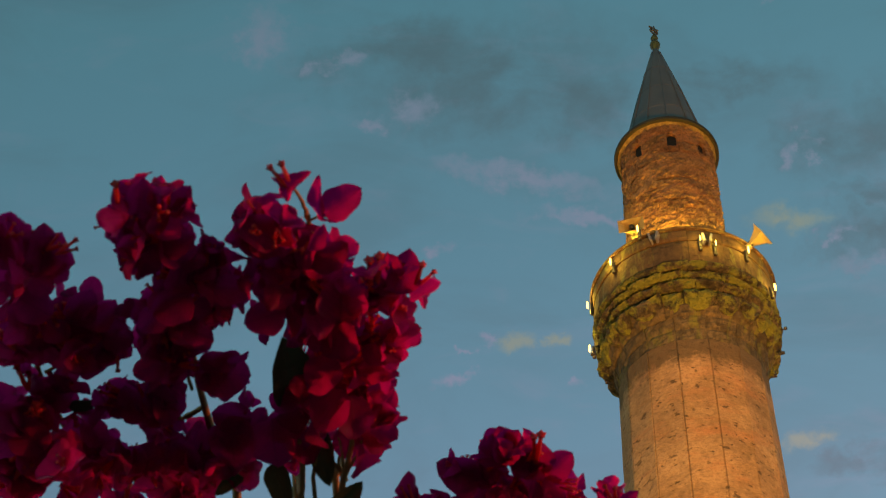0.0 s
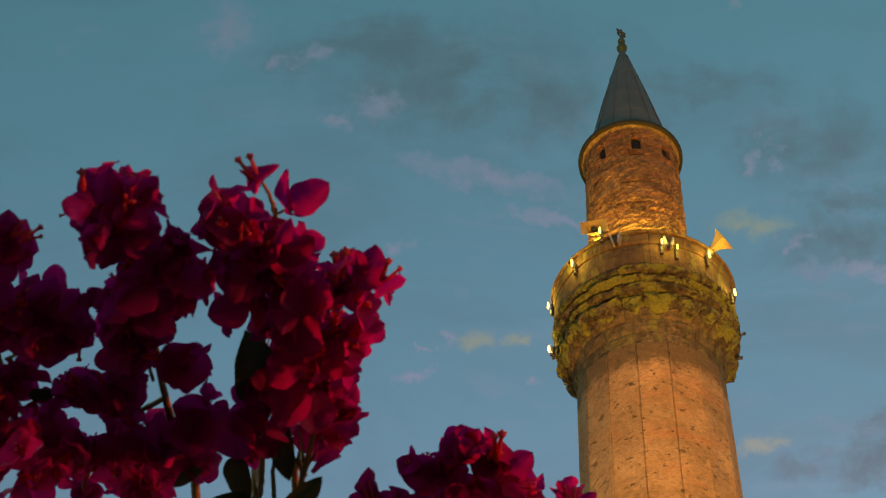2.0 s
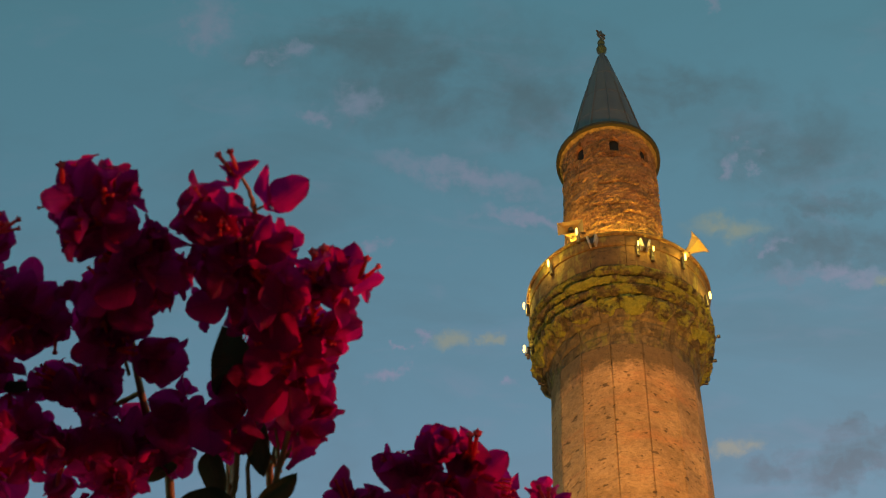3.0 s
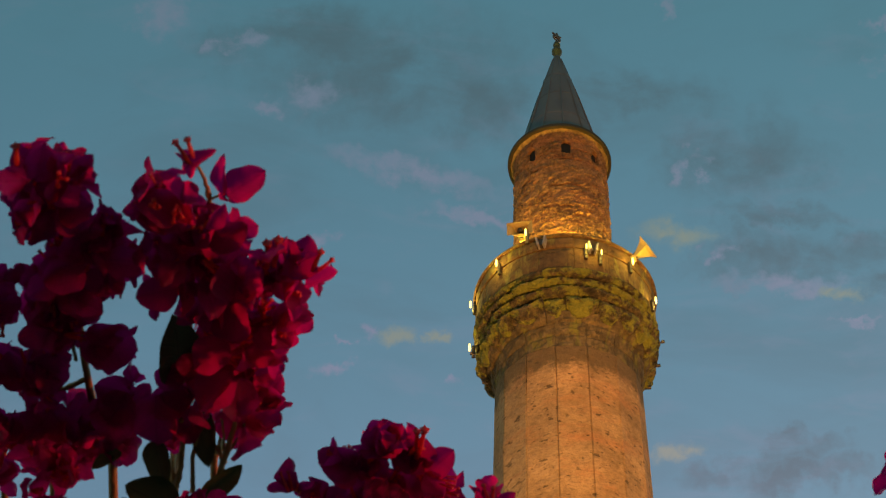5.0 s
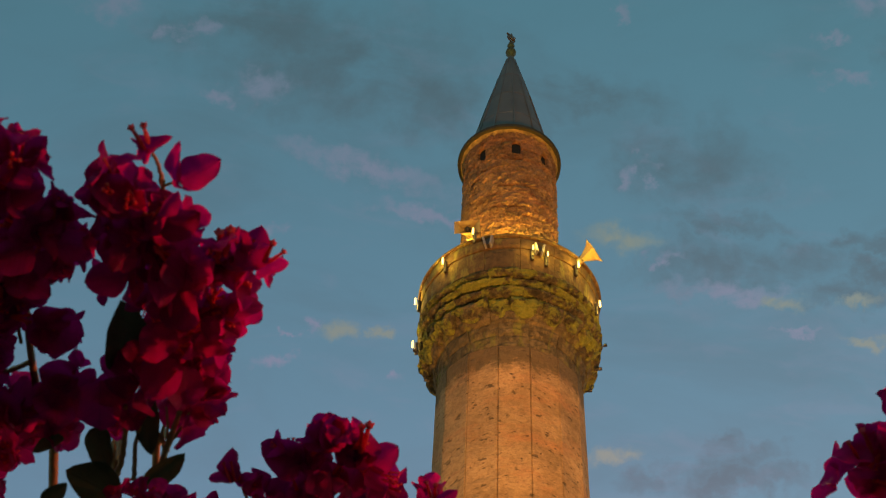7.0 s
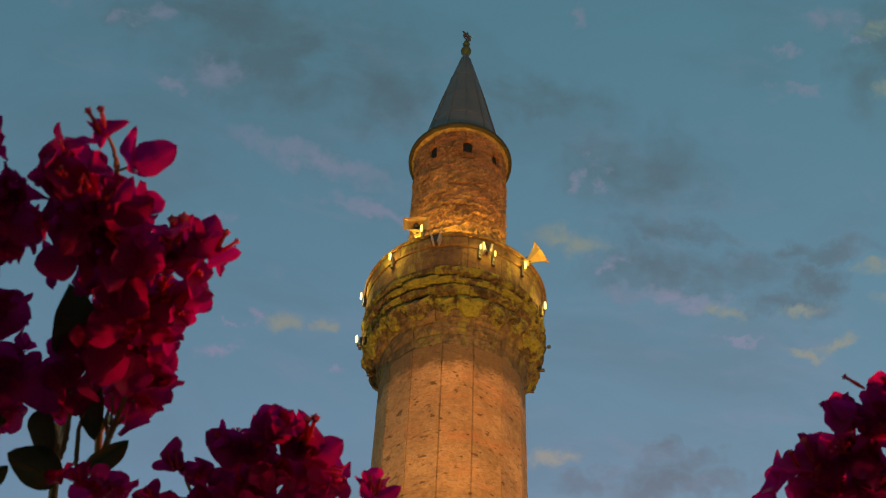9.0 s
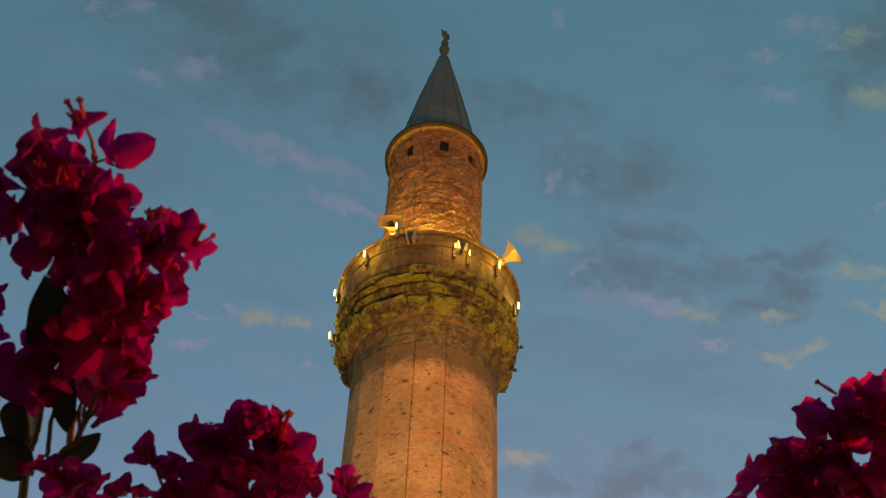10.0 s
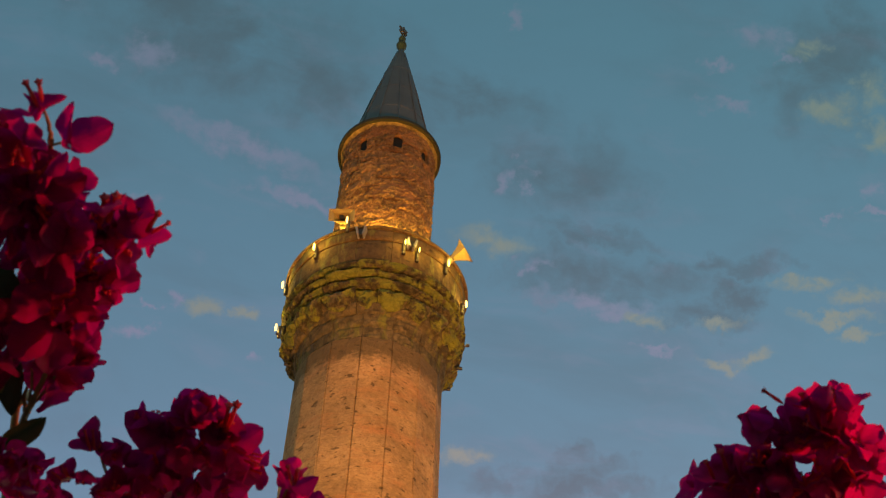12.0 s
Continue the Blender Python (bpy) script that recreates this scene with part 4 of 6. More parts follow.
flower(left_bush, -0.448, 0.783, 2.350, (0.64, 0.56, 0.52), 0.0295)
flower(left_bush, -0.485, 0.803, 2.346, (-0.71, -0.30, -0.64), 0.0302)
flower(left_bush, -0.458, 0.829, 2.359, (0.83, 0.04, -0.55), 0.0306)
flower(left_bush, -0.444, 0.811, 2.403, (0.49, -0.26, 0.84), 0.0224)
flower(left_bush, -0.408, 0.786, 2.401, (-0.21, -0.82, 0.53), 0.0164)
flower(left_bush, -0.413, 0.783, 2.389, (-0.96, 0.08, 0.27), 0.0163)
flower(left_bush, -0.381, 0.775, 2.389, (0.67, -0.01, 0.75), 0.0214)
flower(left_bush, -0.377, 0.791, 2.410, (0.83, 0.18, 0.53), 0.0164)
flower(left_bush, -0.381, 0.811, 2.393, (0.87, 0.16, -0.46), 0.0164)
flower(left_bush, -0.392, 0.837, 2.408, (-0.87, 0.43, 0.22), 0.0168)
flower(left_bush, -0.408, 0.827, 2.380, (-0.92, 0.29, 0.27), 0.0166)
flower(left_bush, -0.435, 0.824, 2.385, (-0.91, 0.18, 0.36), 0.0223)
flower(left_bush, -0.372, 0.863, 2.405, (0.95, -0.31, -0.04), 0.0170)
flower(left_bush, -0.326, 0.851, 2.417, (0.00, -0.95, 0.31), 0.0168)
flower(left_bush, -0.335, 0.833, 2.403, (-0.89, 0.22, 0.40), 0.0220)
flower(left_bush, -0.305, 0.847, 2.422, (0.95, -0.24, -0.21), 0.0167)
flower(left_bush, -0.294, 0.865, 2.409, (0.69, 0.41, -0.59), 0.0223)
flower(left_bush, -0.336, 0.892, 2.426, (-0.76, 0.64, 0.07), 0.0231)
flower(left_bush, -0.373, 0.907, 2.427, (-0.84, -0.16, -0.52), 0.0235)
flower(left_bush, -0.444, 0.869, 2.397, (-0.83, 0.54, 0.14), 0.0231)
flower(left_bush, -0.398, 0.877, 2.391, (-0.21, 0.42, -0.89), 0.0171)
flower(left_bush, -0.397, 0.912, 2.422, (0.28, 0.95, -0.14), 0.0236)
flower(left_bush, -0.438, 0.913, 2.406, (-0.69, 0.72, -0.05), 0.0178)
flower(left_bush, -0.293, 0.822, 2.421, (0.43, -0.14, 0.89), 0.0164)
flower(left_bush, -0.347, 0.894, 2.422, (-0.01, 0.96, -0.29), 0.0173)
head = flower(left_bush, -0.214, 0.633, 2.391, (-0.06, 0.12, 0.99), 0.0120)
bract(head, (-0.209, 0.618, 2.374), (-0.179, 0.593, 2.367), 5, 0.80, 5)
bract(head, (-0.212, 0.617, 2.374), (-0.205, 0.576, 2.361), 28, 0.46, 3)
head = flower(left_bush, -0.227, 0.592, 2.373, (-0.06, 0.12, 0.99), 0.0120)
tubes(head, (-0.222, 0.577, 2.355), (-0.227, 0.555, 2.348), 1)
tubes(head, (-0.219, 0.572, 2.354), (-0.219, 0.549, 2.346), 2)
bract(head, (-0.225, 0.584, 2.358), (-0.247, 0.582, 2.356), 35, 0.50, 4)
bract(head, (-0.223, 0.582, 2.357), (-0.203, 0.565, 2.352), 30, 0.46, 6)
bract(head, (-0.220, 0.576, 2.355), (-0.226, 0.592, 2.360), 10, 0.50, 6)
head = flower(left_bush, -0.256, 0.616, 2.382, (-0.06, 0.12, 0.99), 0.0120)
tubes(head, (-0.249, 0.600, 2.364), (-0.251, 0.586, 2.360), 2)
bract(head, (-0.244, 0.636, 2.374), (-0.263, 0.607, 2.365), 8, 0.97, 2)
bract(head, (-0.246, 0.651, 2.378), (-0.244, 0.593, 2.362), 12, 0.88, 5)
bract(head, (-0.258, 0.651, 2.377), (-0.275, 0.624, 2.369), 25, 0.59, 0)
bract(head, (-0.237, 0.644, 2.377), (-0.231, 0.598, 2.365), 20, 0.76, 1)
head = flower(left_bush, -0.230, 0.651, 2.389, (-0.06, 0.12, 0.99), 0.0120)
bract(head, (-0.227, 0.646, 2.375), (-0.210, 0.618, 2.368), 22, 0.63, 1)
bract(head, (-0.230, 0.664, 2.379), (-0.200, 0.644, 2.375), 8, 0.84, 4)
bract(head, (-0.238, 0.665, 2.379), (-0.216, 0.624, 2.369), 25, 0.67, 3)
bract(head, (-0.223, 0.682, 2.383), (-0.206, 0.642, 2.374), 20, 0.76, 4)
head = flower(left_bush, -0.273, 0.717, 2.394, (-0.06, 0.12, 0.99), 0.0120)
bract(head, (-0.257, 0.700, 2.379), (-0.287, 0.705, 2.378), 5, 1.05, 5)
bract(head, (-0.246, 0.682, 2.376), (-0.270, 0.676, 2.373), 15, 0.84, 1)
bract(head, (-0.261, 0.724, 2.383), (-0.246, 0.682, 2.376), 45, 0.59, 1)
head = flower(left_bush, -0.221, 0.703, 2.389, (-0.06, 0.12, 0.99), 0.0120)
bract(head, (-0.222, 0.713, 2.377), (-0.206, 0.658, 2.366), 5, 0.97, 6)
bract(head, (-0.236, 0.729, 2.379), (-0.237, 0.677, 2.369), 20, 0.84, 5)
bract(head, (-0.213, 0.722, 2.379), (-0.193, 0.678, 2.371), 25, 0.76, 1)
bract(head, (-0.229, 0.757, 2.384), (-0.221, 0.707, 2.376), 10, 0.97, 5)
head = flower(left_bush, -0.204, 0.708, 2.409, (-0.06, 0.12, 0.99), 0.0120)
tubes(head, (-0.198, 0.698, 2.393), (-0.193, 0.664, 2.386), 2)
tubes(head, (-0.193, 0.696, 2.393), (-0.185, 0.663, 2.386), 0)
bract(head, (-0.206, 0.731, 2.399), (-0.195, 0.689, 2.391), 30, 0.67, 3)
head = flower(left_bush, -0.184, 0.709, 2.403, (-0.06, 0.12, 0.99), 0.0120)
bract(head, (-0.181, 0.705, 2.389), (-0.162, 0.654, 2.378), 5, 0.77, 1)
bract(head, (-0.174, 0.712, 2.390), (-0.149, 0.699, 2.388), 20, 0.76, 1)
tubes(head, (-0.167, 0.697, 2.388), (-0.157, 0.673, 2.383), 0)
tubes(head, (-0.164, 0.698, 2.388), (-0.150, 0.682, 2.384), 0)
bract(head, (-0.191, 0.728, 2.393), (-0.177, 0.692, 2.386), 30, 0.76, 0)
head = flower(left_bush, -0.201, 0.767, 2.412, (-0.06, 0.12, 0.99), 0.0120)
bract(head, (-0.203, 0.752, 2.396), (-0.173, 0.742, 2.396), 15, 0.88, 2)
bract(head, (-0.199, 0.765, 2.398), (-0.178, 0.721, 2.392), 30, 0.67, 1)
bract(head, (-0.216, 0.775, 2.399), (-0.201, 0.799, 2.402), 30, 0.76, 3)
bract(head, (-0.226, 0.812, 2.403), (-0.205, 0.806, 2.403), 10, 0.88, 1)
bract(head, (-0.219, 0.761, 2.397), (-0.202, 0.778, 2.400), 10, 0.84, 4)
head = flower(left_bush, -0.236, 0.861, 2.426, (-0.06, 0.12, 0.99), 0.0120)
bract(head, (-0.233, 0.831, 2.410), (-0.209, 0.845, 2.412), 20, 0.92, 0)
bract(head, (-0.238, 0.844, 2.411), (-0.219, 0.878, 2.414), 15, 0.88, 3)
bract(head, (-0.239, 0.864, 2.412), (-0.256, 0.915, 2.413), 30, 0.63, 3)
bract(head, (-0.241, 0.857, 2.412), (-0.226, 0.887, 2.414), 35, 0.59, 2)
head = flower(left_bush, -0.253, 0.815, 2.409, (-0.06, 0.12, 0.99), 0.0120)
bract(head, (-0.235, 0.763, 2.390), (-0.266, 0.788, 2.391), 10, 1.01, 3)
bract(head, (-0.239, 0.795, 2.394), (-0.269, 0.835, 2.396), 8, 1.01, 5)
bract(head, (-0.236, 0.802, 2.395), (-0.244, 0.854, 2.399), 12, 0.97, 4)
bract(head, (-0.240, 0.749, 2.388), (-0.238, 0.710, 2.382), 25, 0.84, 0)
head = flower(left_bush, -0.322, 0.587, 2.371, (-0.06, 0.12, 0.99), 0.0120)
tubes(head, (-0.328, 0.571, 2.352), (-0.321, 0.546, 2.344), 2)
bract(head, (-0.322, 0.588, 2.358), (-0.304, 0.548, 2.347), 10, 0.88, 1)
bract(head, (-0.307, 0.587, 2.359), (-0.292, 0.549, 2.348), 15, 0.63, 1)
bract(head, (-0.303, 0.594, 2.362), (-0.279, 0.565, 2.354), 15, 0.63, 5)
bract(head, (-0.302, 0.590, 2.361), (-0.283, 0.583, 2.360), 30, 0.50, 2)
bract(head, (-0.328, 0.588, 2.358), (-0.338, 0.573, 2.352), 10, 0.97, 0)
tubes(head, (-0.338, 0.589, 2.357), (-0.351, 0.591, 2.356), 1)
bract(head, (-0.325, 0.578, 2.355), (-0.325, 0.553, 2.347), 25, 0.67, 3)
head = flower(left_bush, -0.344, 0.632, 2.382, (-0.06, 0.12, 0.99), 0.0120)
bract(head, (-0.327, 0.604, 2.362), (-0.349, 0.622, 2.365), 15, 0.92, 2)
bract(head, (-0.336, 0.645, 2.372), (-0.352, 0.637, 2.369), 25, 0.76, 6)
bract(head, (-0.325, 0.622, 2.368), (-0.344, 0.655, 2.374), 25, 0.76, 3)
head = flower(left_bush, -0.314, 0.621, 2.376, (-0.06, 0.12, 0.99), 0.0120)
bract(head, (-0.317, 0.605, 2.358), (-0.293, 0.578, 2.352), 12, 0.92, 6)
bract(head, (-0.311, 0.639, 2.367), (-0.307, 0.596, 2.356), 10, 0.97, 0)
bract(head, (-0.317, 0.624, 2.363), (-0.291, 0.610, 2.361), 10, 0.84, 5)
head = flower(left_bush, -0.299, 0.652, 2.391, (-0.06, 0.12, 0.99), 0.0120)
bract(head, (-0.303, 0.655, 2.378), (-0.284, 0.618, 2.370), 12, 0.84, 6)
bract(head, (-0.298, 0.656, 2.379), (-0.280, 0.630, 2.374), 25, 0.67, 4)
bract(head, (-0.294, 0.656, 2.379), (-0.268, 0.645, 2.378), 40, 0.50, 2)
head = flower(left_bush, -0.304, 0.696, 2.394, (-0.06, 0.12, 0.99), 0.0120)
bract(head, (-0.299, 0.668, 2.375), (-0.275, 0.676, 2.379), 5, 0.97, 0)
bract(head, (-0.300, 0.678, 2.377), (-0.299, 0.711, 2.384), 35, 0.59, 4)
bract(head, (-0.317, 0.682, 2.377), (-0.299, 0.701, 2.382), 10, 0.92, 4)
bract(head, (-0.313, 0.658, 2.372), (-0.288, 0.652, 2.372), 12, 0.92, 2)
head = flower(left_bush, -0.337, 0.702, 2.389, (-0.06, 0.12, 0.99), 0.0120)
bract(head, (-0.312, 0.667, 2.371), (-0.344, 0.683, 2.371), 8, 1.01, 0)
bract(head, (-0.342, 0.711, 2.377), (-0.314, 0.699, 2.377), 8, 1.01, 2)
bract(head, (-0.333, 0.674, 2.370), (-0.358, 0.699, 2.373), 10, 0.92, 4)
bract(head, (-0.331, 0.701, 2.376), (-0.313, 0.720, 2.381), 12, 0.92, 4)
bract(head, (-0.322, 0.664, 2.369), (-0.302, 0.625, 2.362), 10, 1.01, 2)
head = flower(left_bush, -0.327, 0.772, 2.405, (-0.06, 0.12, 0.99), 0.0120)
bract(head, (-0.314, 0.750, 2.389), (-0.296, 0.745, 2.390), 25, 0.59, 4)
head = flower(left_bush, -0.396, 0.614, 2.371, (-0.06, 0.12, 0.99), 0.0120)
bract(head, (-0.400, 0.624, 2.359), (-0.377, 0.578, 2.349), 8, 0.92, 2)
tubes(head, (-0.384, 0.609, 2.357), (-0.366, 0.598, 2.357), 1)
tubes(head, (-0.385, 0.610, 2.358), (-0.367, 0.607, 2.359), 0)
bract(head, (-0.403, 0.621, 2.358), (-0.417, 0.610, 2.353), 20, 0.76, 3)
bract(head, (-0.398, 0.636, 2.363), (-0.381, 0.623, 2.362), 20, 0.84, 3)
head = flower(left_bush, -0.417, 0.606, 2.365, (-0.06, 0.12, 0.99), 0.0120)
bract(head, (-0.421, 0.614, 2.354), (-0.395, 0.565, 2.343), 8, 0.92, 6)
head = flower(left_bush, -0.422, 0.663, 2.373, (-0.06, 0.12, 0.99), 0.0120)
bract(head, (-0.408, 0.665, 2.362), (-0.422, 0.633, 2.352), 8, 1.01, 4)
bract(head, (-0.428, 0.685, 2.363), (-0.432, 0.656, 2.357), 8, 1.01, 5)
bract(head, (-0.399, 0.642, 2.358), (-0.403, 0.614, 2.350), 10, 0.92, 4)
bract(head, (-0.407, 0.692, 2.368), (-0.415, 0.663, 2.361), 8, 1.01, 2)
head = flower(left_bush, -0.390, 0.709, 2.394, (-0.06, 0.12, 0.99), 0.0120)
bract(head, (-0.389, 0.701, 2.378), (-0.362, 0.677, 2.377), 20, 0.63, 3)
bract(head, (-0.404, 0.684, 2.373), (-0.376, 0.649, 2.369), 12, 0.88, 1)
bract(head, (-0.396, 0.690, 2.375), (-0.365, 0.666, 2.374), 15, 0.80, 1)
bract(head, (-0.390, 0.706, 2.379), (-0.369, 0.713, 2.383), 10, 0.92, 4)
head = flower(left_bush, -0.421, 0.731, 2.387, (-0.06, 0.12, 0.99), 0.0120)
bract(head, (-0.410, 0.695, 2.368), (-0.409, 0.731, 2.375), 10, 0.88, 3)
tubes(head, (-0.383, 0.721, 2.377), (-0.389, 0.741, 2.379), 2)
bract(head, (-0.426, 0.699, 2.366), (-0.414, 0.720, 2.372), 20, 0.76, 3)
head = flower(left_bush, -0.406, 0.786, 2.403, (-0.06, 0.12, 0.99), 0.0120)
tubes(head, (-0.402, 0.774, 2.388), (-0.413, 0.761, 2.385), 0)
tubes(head, (-0.406, 0.782, 2.388), (-0.415, 0.776, 2.386), 0)
tubes(head, (-0.398, 0.764, 2.387), (-0.407, 0.752, 2.384), 2)
bract(head, (-0.407, 0.796, 2.390), (-0.383, 0.790, 2.393), 10, 0.92, 0)
head = flower(left_bush, -0.463, 0.740, 2.388, (-0.06, 0.12, 0.99), 0.0120)
tubes(head, (-0.457, 0.743, 2.375), (-0.455, 0.716, 2.371), 1)
tubes(head, (-0.456, 0.743, 2.375), (-0.448, 0.721, 2.373), 2)
bract(head, (-0.453, 0.765, 2.379), (-0.426, 0.742, 2.380), 10, 0.92, 0)
head = flower(left_bush, -0.457, 0.768, 2.355, (-0.06, 0.12, 0.99), 0.0120)
bract(head, (-0.448, 0.774, 2.343), (-0.455, 0.730, 2.336), 8, 1.09, 3)
bract(head, (-0.471, 0.793, 2.341), (-0.436, 0.765, 2.344), 8, 1.09, 0)
bract(head, (-0.469, 0.822, 2.344), (-0.473, 0.778, 2.339), 8, 1.09, 2)
bract(head, (-0.455, 0.806, 2.345), (-0.427, 0.769, 2.346), 10, 1.01, 4)
head = flower(left_bush, -0.376, 0.789, 2.407, (-0.06, 0.12, 0.99), 0.0120)
bract(head, (-0.381, 0.806, 2.394), (-0.359, 0.758, 2.392), 8, 1.01, 4)
head = flower(left_bush, -0.406, 0.856, 2.409, (-0.06, 0.12, 0.99), 0.0120)
bract(head, (-0.386, 0.844, 2.397), (-0.420, 0.854, 2.393), 8, 1.01, 4)
bract(head, (-0.382, 0.832, 2.397), (-0.372, 0.870, 2.400), 8, 1.01, 1)
bract(head, (-0.404, 0.832, 2.394), (-0.430, 0.858, 2.391), 10, 0.92, 2)
bract(head, (-0.386, 0.872, 2.398), (-0.408, 0.900, 2.396), 10, 0.92, 5)
bract(head, (-0.426, 0.831, 2.390), (-0.456, 0.856, 2.387), 10, 1.01, 4)
bract(head, (-0.431, 0.822, 2.389), (-0.432, 0.787, 2.385), 10, 0.92, 3)
head = flower(left_bush, -0.322, 0.826, 2.417, (-0.06, 0.12, 0.99), 0.0120)
bract(head, (-0.323, 0.822, 2.403), (-0.346, 0.857, 2.403), 8, 1.01, 3)
bract(head, (-0.300, 0.815, 2.404), (-0.275, 0.801, 2.405), 10, 0.92, 3)
bract(head, (-0.311, 0.839, 2.405), (-0.279, 0.841, 2.408), 6, 1.05, 1)
bract(head, (-0.303, 0.828, 2.405), (-0.315, 0.886, 2.407), 6, 1.05, 3)
bract(head, (-0.291, 0.845, 2.407), (-0.284, 0.888, 2.410), 8, 1.01, 2)
bract(head, (-0.342, 0.851, 2.403), (-0.349, 0.891, 2.404), 25, 0.84, 3)
head = flower(left_bush, -0.246, 0.709, 2.382, (-0.06, 0.12, 0.99), 0.0120)
bract(head, (-0.256, 0.717, 2.370), (-0.251, 0.678, 2.363), 55, 0.46, 5)
bract(head, (-0.251, 0.733, 2.373), (-0.242, 0.711, 2.369), 45, 0.42, 3)
leaf(left_bush, (-0.287, 0.828, 2.419), (-0.276, 0.759, 2.412), 20, 0.85, 1)
leaf(left_bush, (-0.445, 0.781, 2.395), (-0.423, 0.786, 2.399), 40, 0.80, 2)
stem(left_bush, [(-0.300, 1.750, 0.000), (-0.270, 1.550, 1.500), (-0.301, 1.031, 2.437), (-0.276, 0.945, 2.441), (-0.258, 0.894, 2.442), (-0.249, 0.807, 2.436), (-0.240, 0.703, 2.421), (-0.230, 0.644, 2.408)], 0.0042, 0.0014)
stem(left_bush, [(-0.300, 1.750, 0.000), (-0.290, 1.500, 1.500), (-0.337, 1.036, 2.433), (-0.316, 0.956, 2.438), (-0.278, 0.800, 2.433), (-0.262, 0.710, 2.421), (-0.246, 0.637, 2.405)], 0.0055, 0.0014)
stem(left_bush, [(-0.300, 1.750, 0.000), (-0.320, 1.500, 1.500), (-0.382, 1.024, 2.428), (-0.366, 0.886, 2.431), (-0.359, 0.818, 2.427), (-0.342, 0.728, 2.417), (-0.331, 0.639, 2.399)], 0.0055, 0.0014)
stem(left_bush, [(-0.300, 1.750, 0.000), (-0.360, 1.450, 1.500), (-0.462, 0.998, 2.417), (-0.462, 0.897, 2.417), (-0.463, 0.769, 2.407), (-0.440, 0.695, 2.398), (-0.425, 0.639, 2.388)], 0.0042, 0.0014)
stem(left_bush, [(-0.300, 1.750, 0.000), (-0.340, 1.480, 1.500), (-0.427, 1.010, 2.422), (-0.421, 0.926, 2.425), (-0.409, 0.844, 2.423), (-0.405, 0.804, 2.420)], 0.0042, 0.0014)
stem(left_bush, [(-0.276, 0.945, 2.441), (-0.282, 0.909, 2.440), (-0.275, 0.869, 2.439)], 0.0020, 0.0012)
stem(left_bush, [(-0.361, 0.832, 2.428), (-0.381, 0.840, 2.427), (-0.381, 0.812, 2.424)], 0.0020, 0.0012)
stem(left_bush, [(-0.363, 0.810, 2.426), (-0.359, 0.777, 2.423), (-0.353, 0.772, 2.423)], 0.0015, 0.0010)
stem(left_bush, [(-0.232, 0.653, 2.410), (-0.230, 0.636, 2.405), (-0.231, 0.647, 2.408), (-0.220, 0.643, 2.408)], 0.0012, 0.0009)
stem(left_bush, [(-0.230, 0.644, 2.408), (-0.230, 0.622, 2.402), (-0.231, 0.612, 2.399)], 0.0015, 0.0010)
stem(left_bush, [(-0.456, 0.757, 2.406), (-0.442, 0.752, 2.408)], 0.0015, 0.0010)
stem(left_bush, [(-0.257, 0.887, 2.441), (-0.275, 0.917, 2.441), (-0.279, 0.944, 2.441)], 0.0018, 0.0010)
stem(left_bush, [(-0.361, 0.832, 2.428), (-0.376, 0.838, 2.427), (-0.386, 0.841, 2.426)], 0.0020, 0.0010)
clump(left_bush, -0.254, 0.632, 2.389, 0.0101, 0.0082, 11)
clump(left_bush, -0.243, 0.661, 2.397, 0.0178, 0.0084, 16)
clump(left_bush, -0.236, 0.694, 2.405, 0.0124, 0.0124, 15)
clump(left_bush, -0.264, 0.694, 2.403, 0.0105, 0.0125, 14)
clump(left_bush, -0.229, 0.729, 2.411, 0.0107, 0.0127, 14)
clump(left_bush, -0.203, 0.721, 2.411, 0.0028, 0.0067, 6)
clump(left_bush, -0.189, 0.712, 2.410, 0.0016, 0.0047, 5)
clump(left_bush, -0.249, 0.744, 2.413, 0.0129, 0.0129, 15)
clump(left_bush, -0.221, 0.763, 2.417, 0.0171, 0.0049, 12)
clump(left_bush, -0.201, 0.768, 2.419, 0.0049, 0.0028, 5)
clump(left_bush, -0.246, 0.798, 2.420, 0.0176, 0.0092, 15)
clump(left_bush, -0.235, 0.827, 2.424, 0.0094, 0.0094, 10)
clump(left_bush, -0.258, 0.849, 2.424, 0.0095, 0.0052, 8)
clump(left_bush, -0.234, 0.861, 2.426, 0.0030, 0.0052, 5)
clump(left_bush, -0.270, 0.826, 2.422, 0.0051, 0.0051, 6)
clump(left_bush, -0.244, 0.893, 2.427, 0.0018, 0.0053, 5)
clump(left_bush, -0.316, 0.592, 2.373, 0.0135, 0.0062, 12)
clump(left_bush, -0.339, 0.608, 2.376, 0.0045, 0.0026, 5)
clump(left_bush, -0.317, 0.627, 2.383, 0.0045, 0.0064, 7)
clump(left_bush, -0.322, 0.664, 2.392, 0.0085, 0.0085, 10)
clump(left_bush, -0.303, 0.664, 2.394, 0.0027, 0.0065, 6)
clump(left_bush, -0.299, 0.691, 2.400, 0.0047, 0.0047, 6)
clump(left_bush, -0.342, 0.698, 2.397, 0.0088, 0.0088, 10)
clump(left_bush, -0.325, 0.710, 2.401, 0.0128, 0.0048, 10)
clump(left_bush, -0.361, 0.732, 2.401, 0.0090, 0.0070, 9)
clump(left_bush, -0.342, 0.738, 2.404, 0.0090, 0.0049, 8)
clump(left_bush, -0.362, 0.759, 2.405, 0.0112, 0.0017, 7)
clump(left_bush, -0.340, 0.633, 2.382, 0.0015, 0.0046, 5)
clump(left_bush, -0.413, 0.598, 2.364, 0.0026, 0.0026, 5)
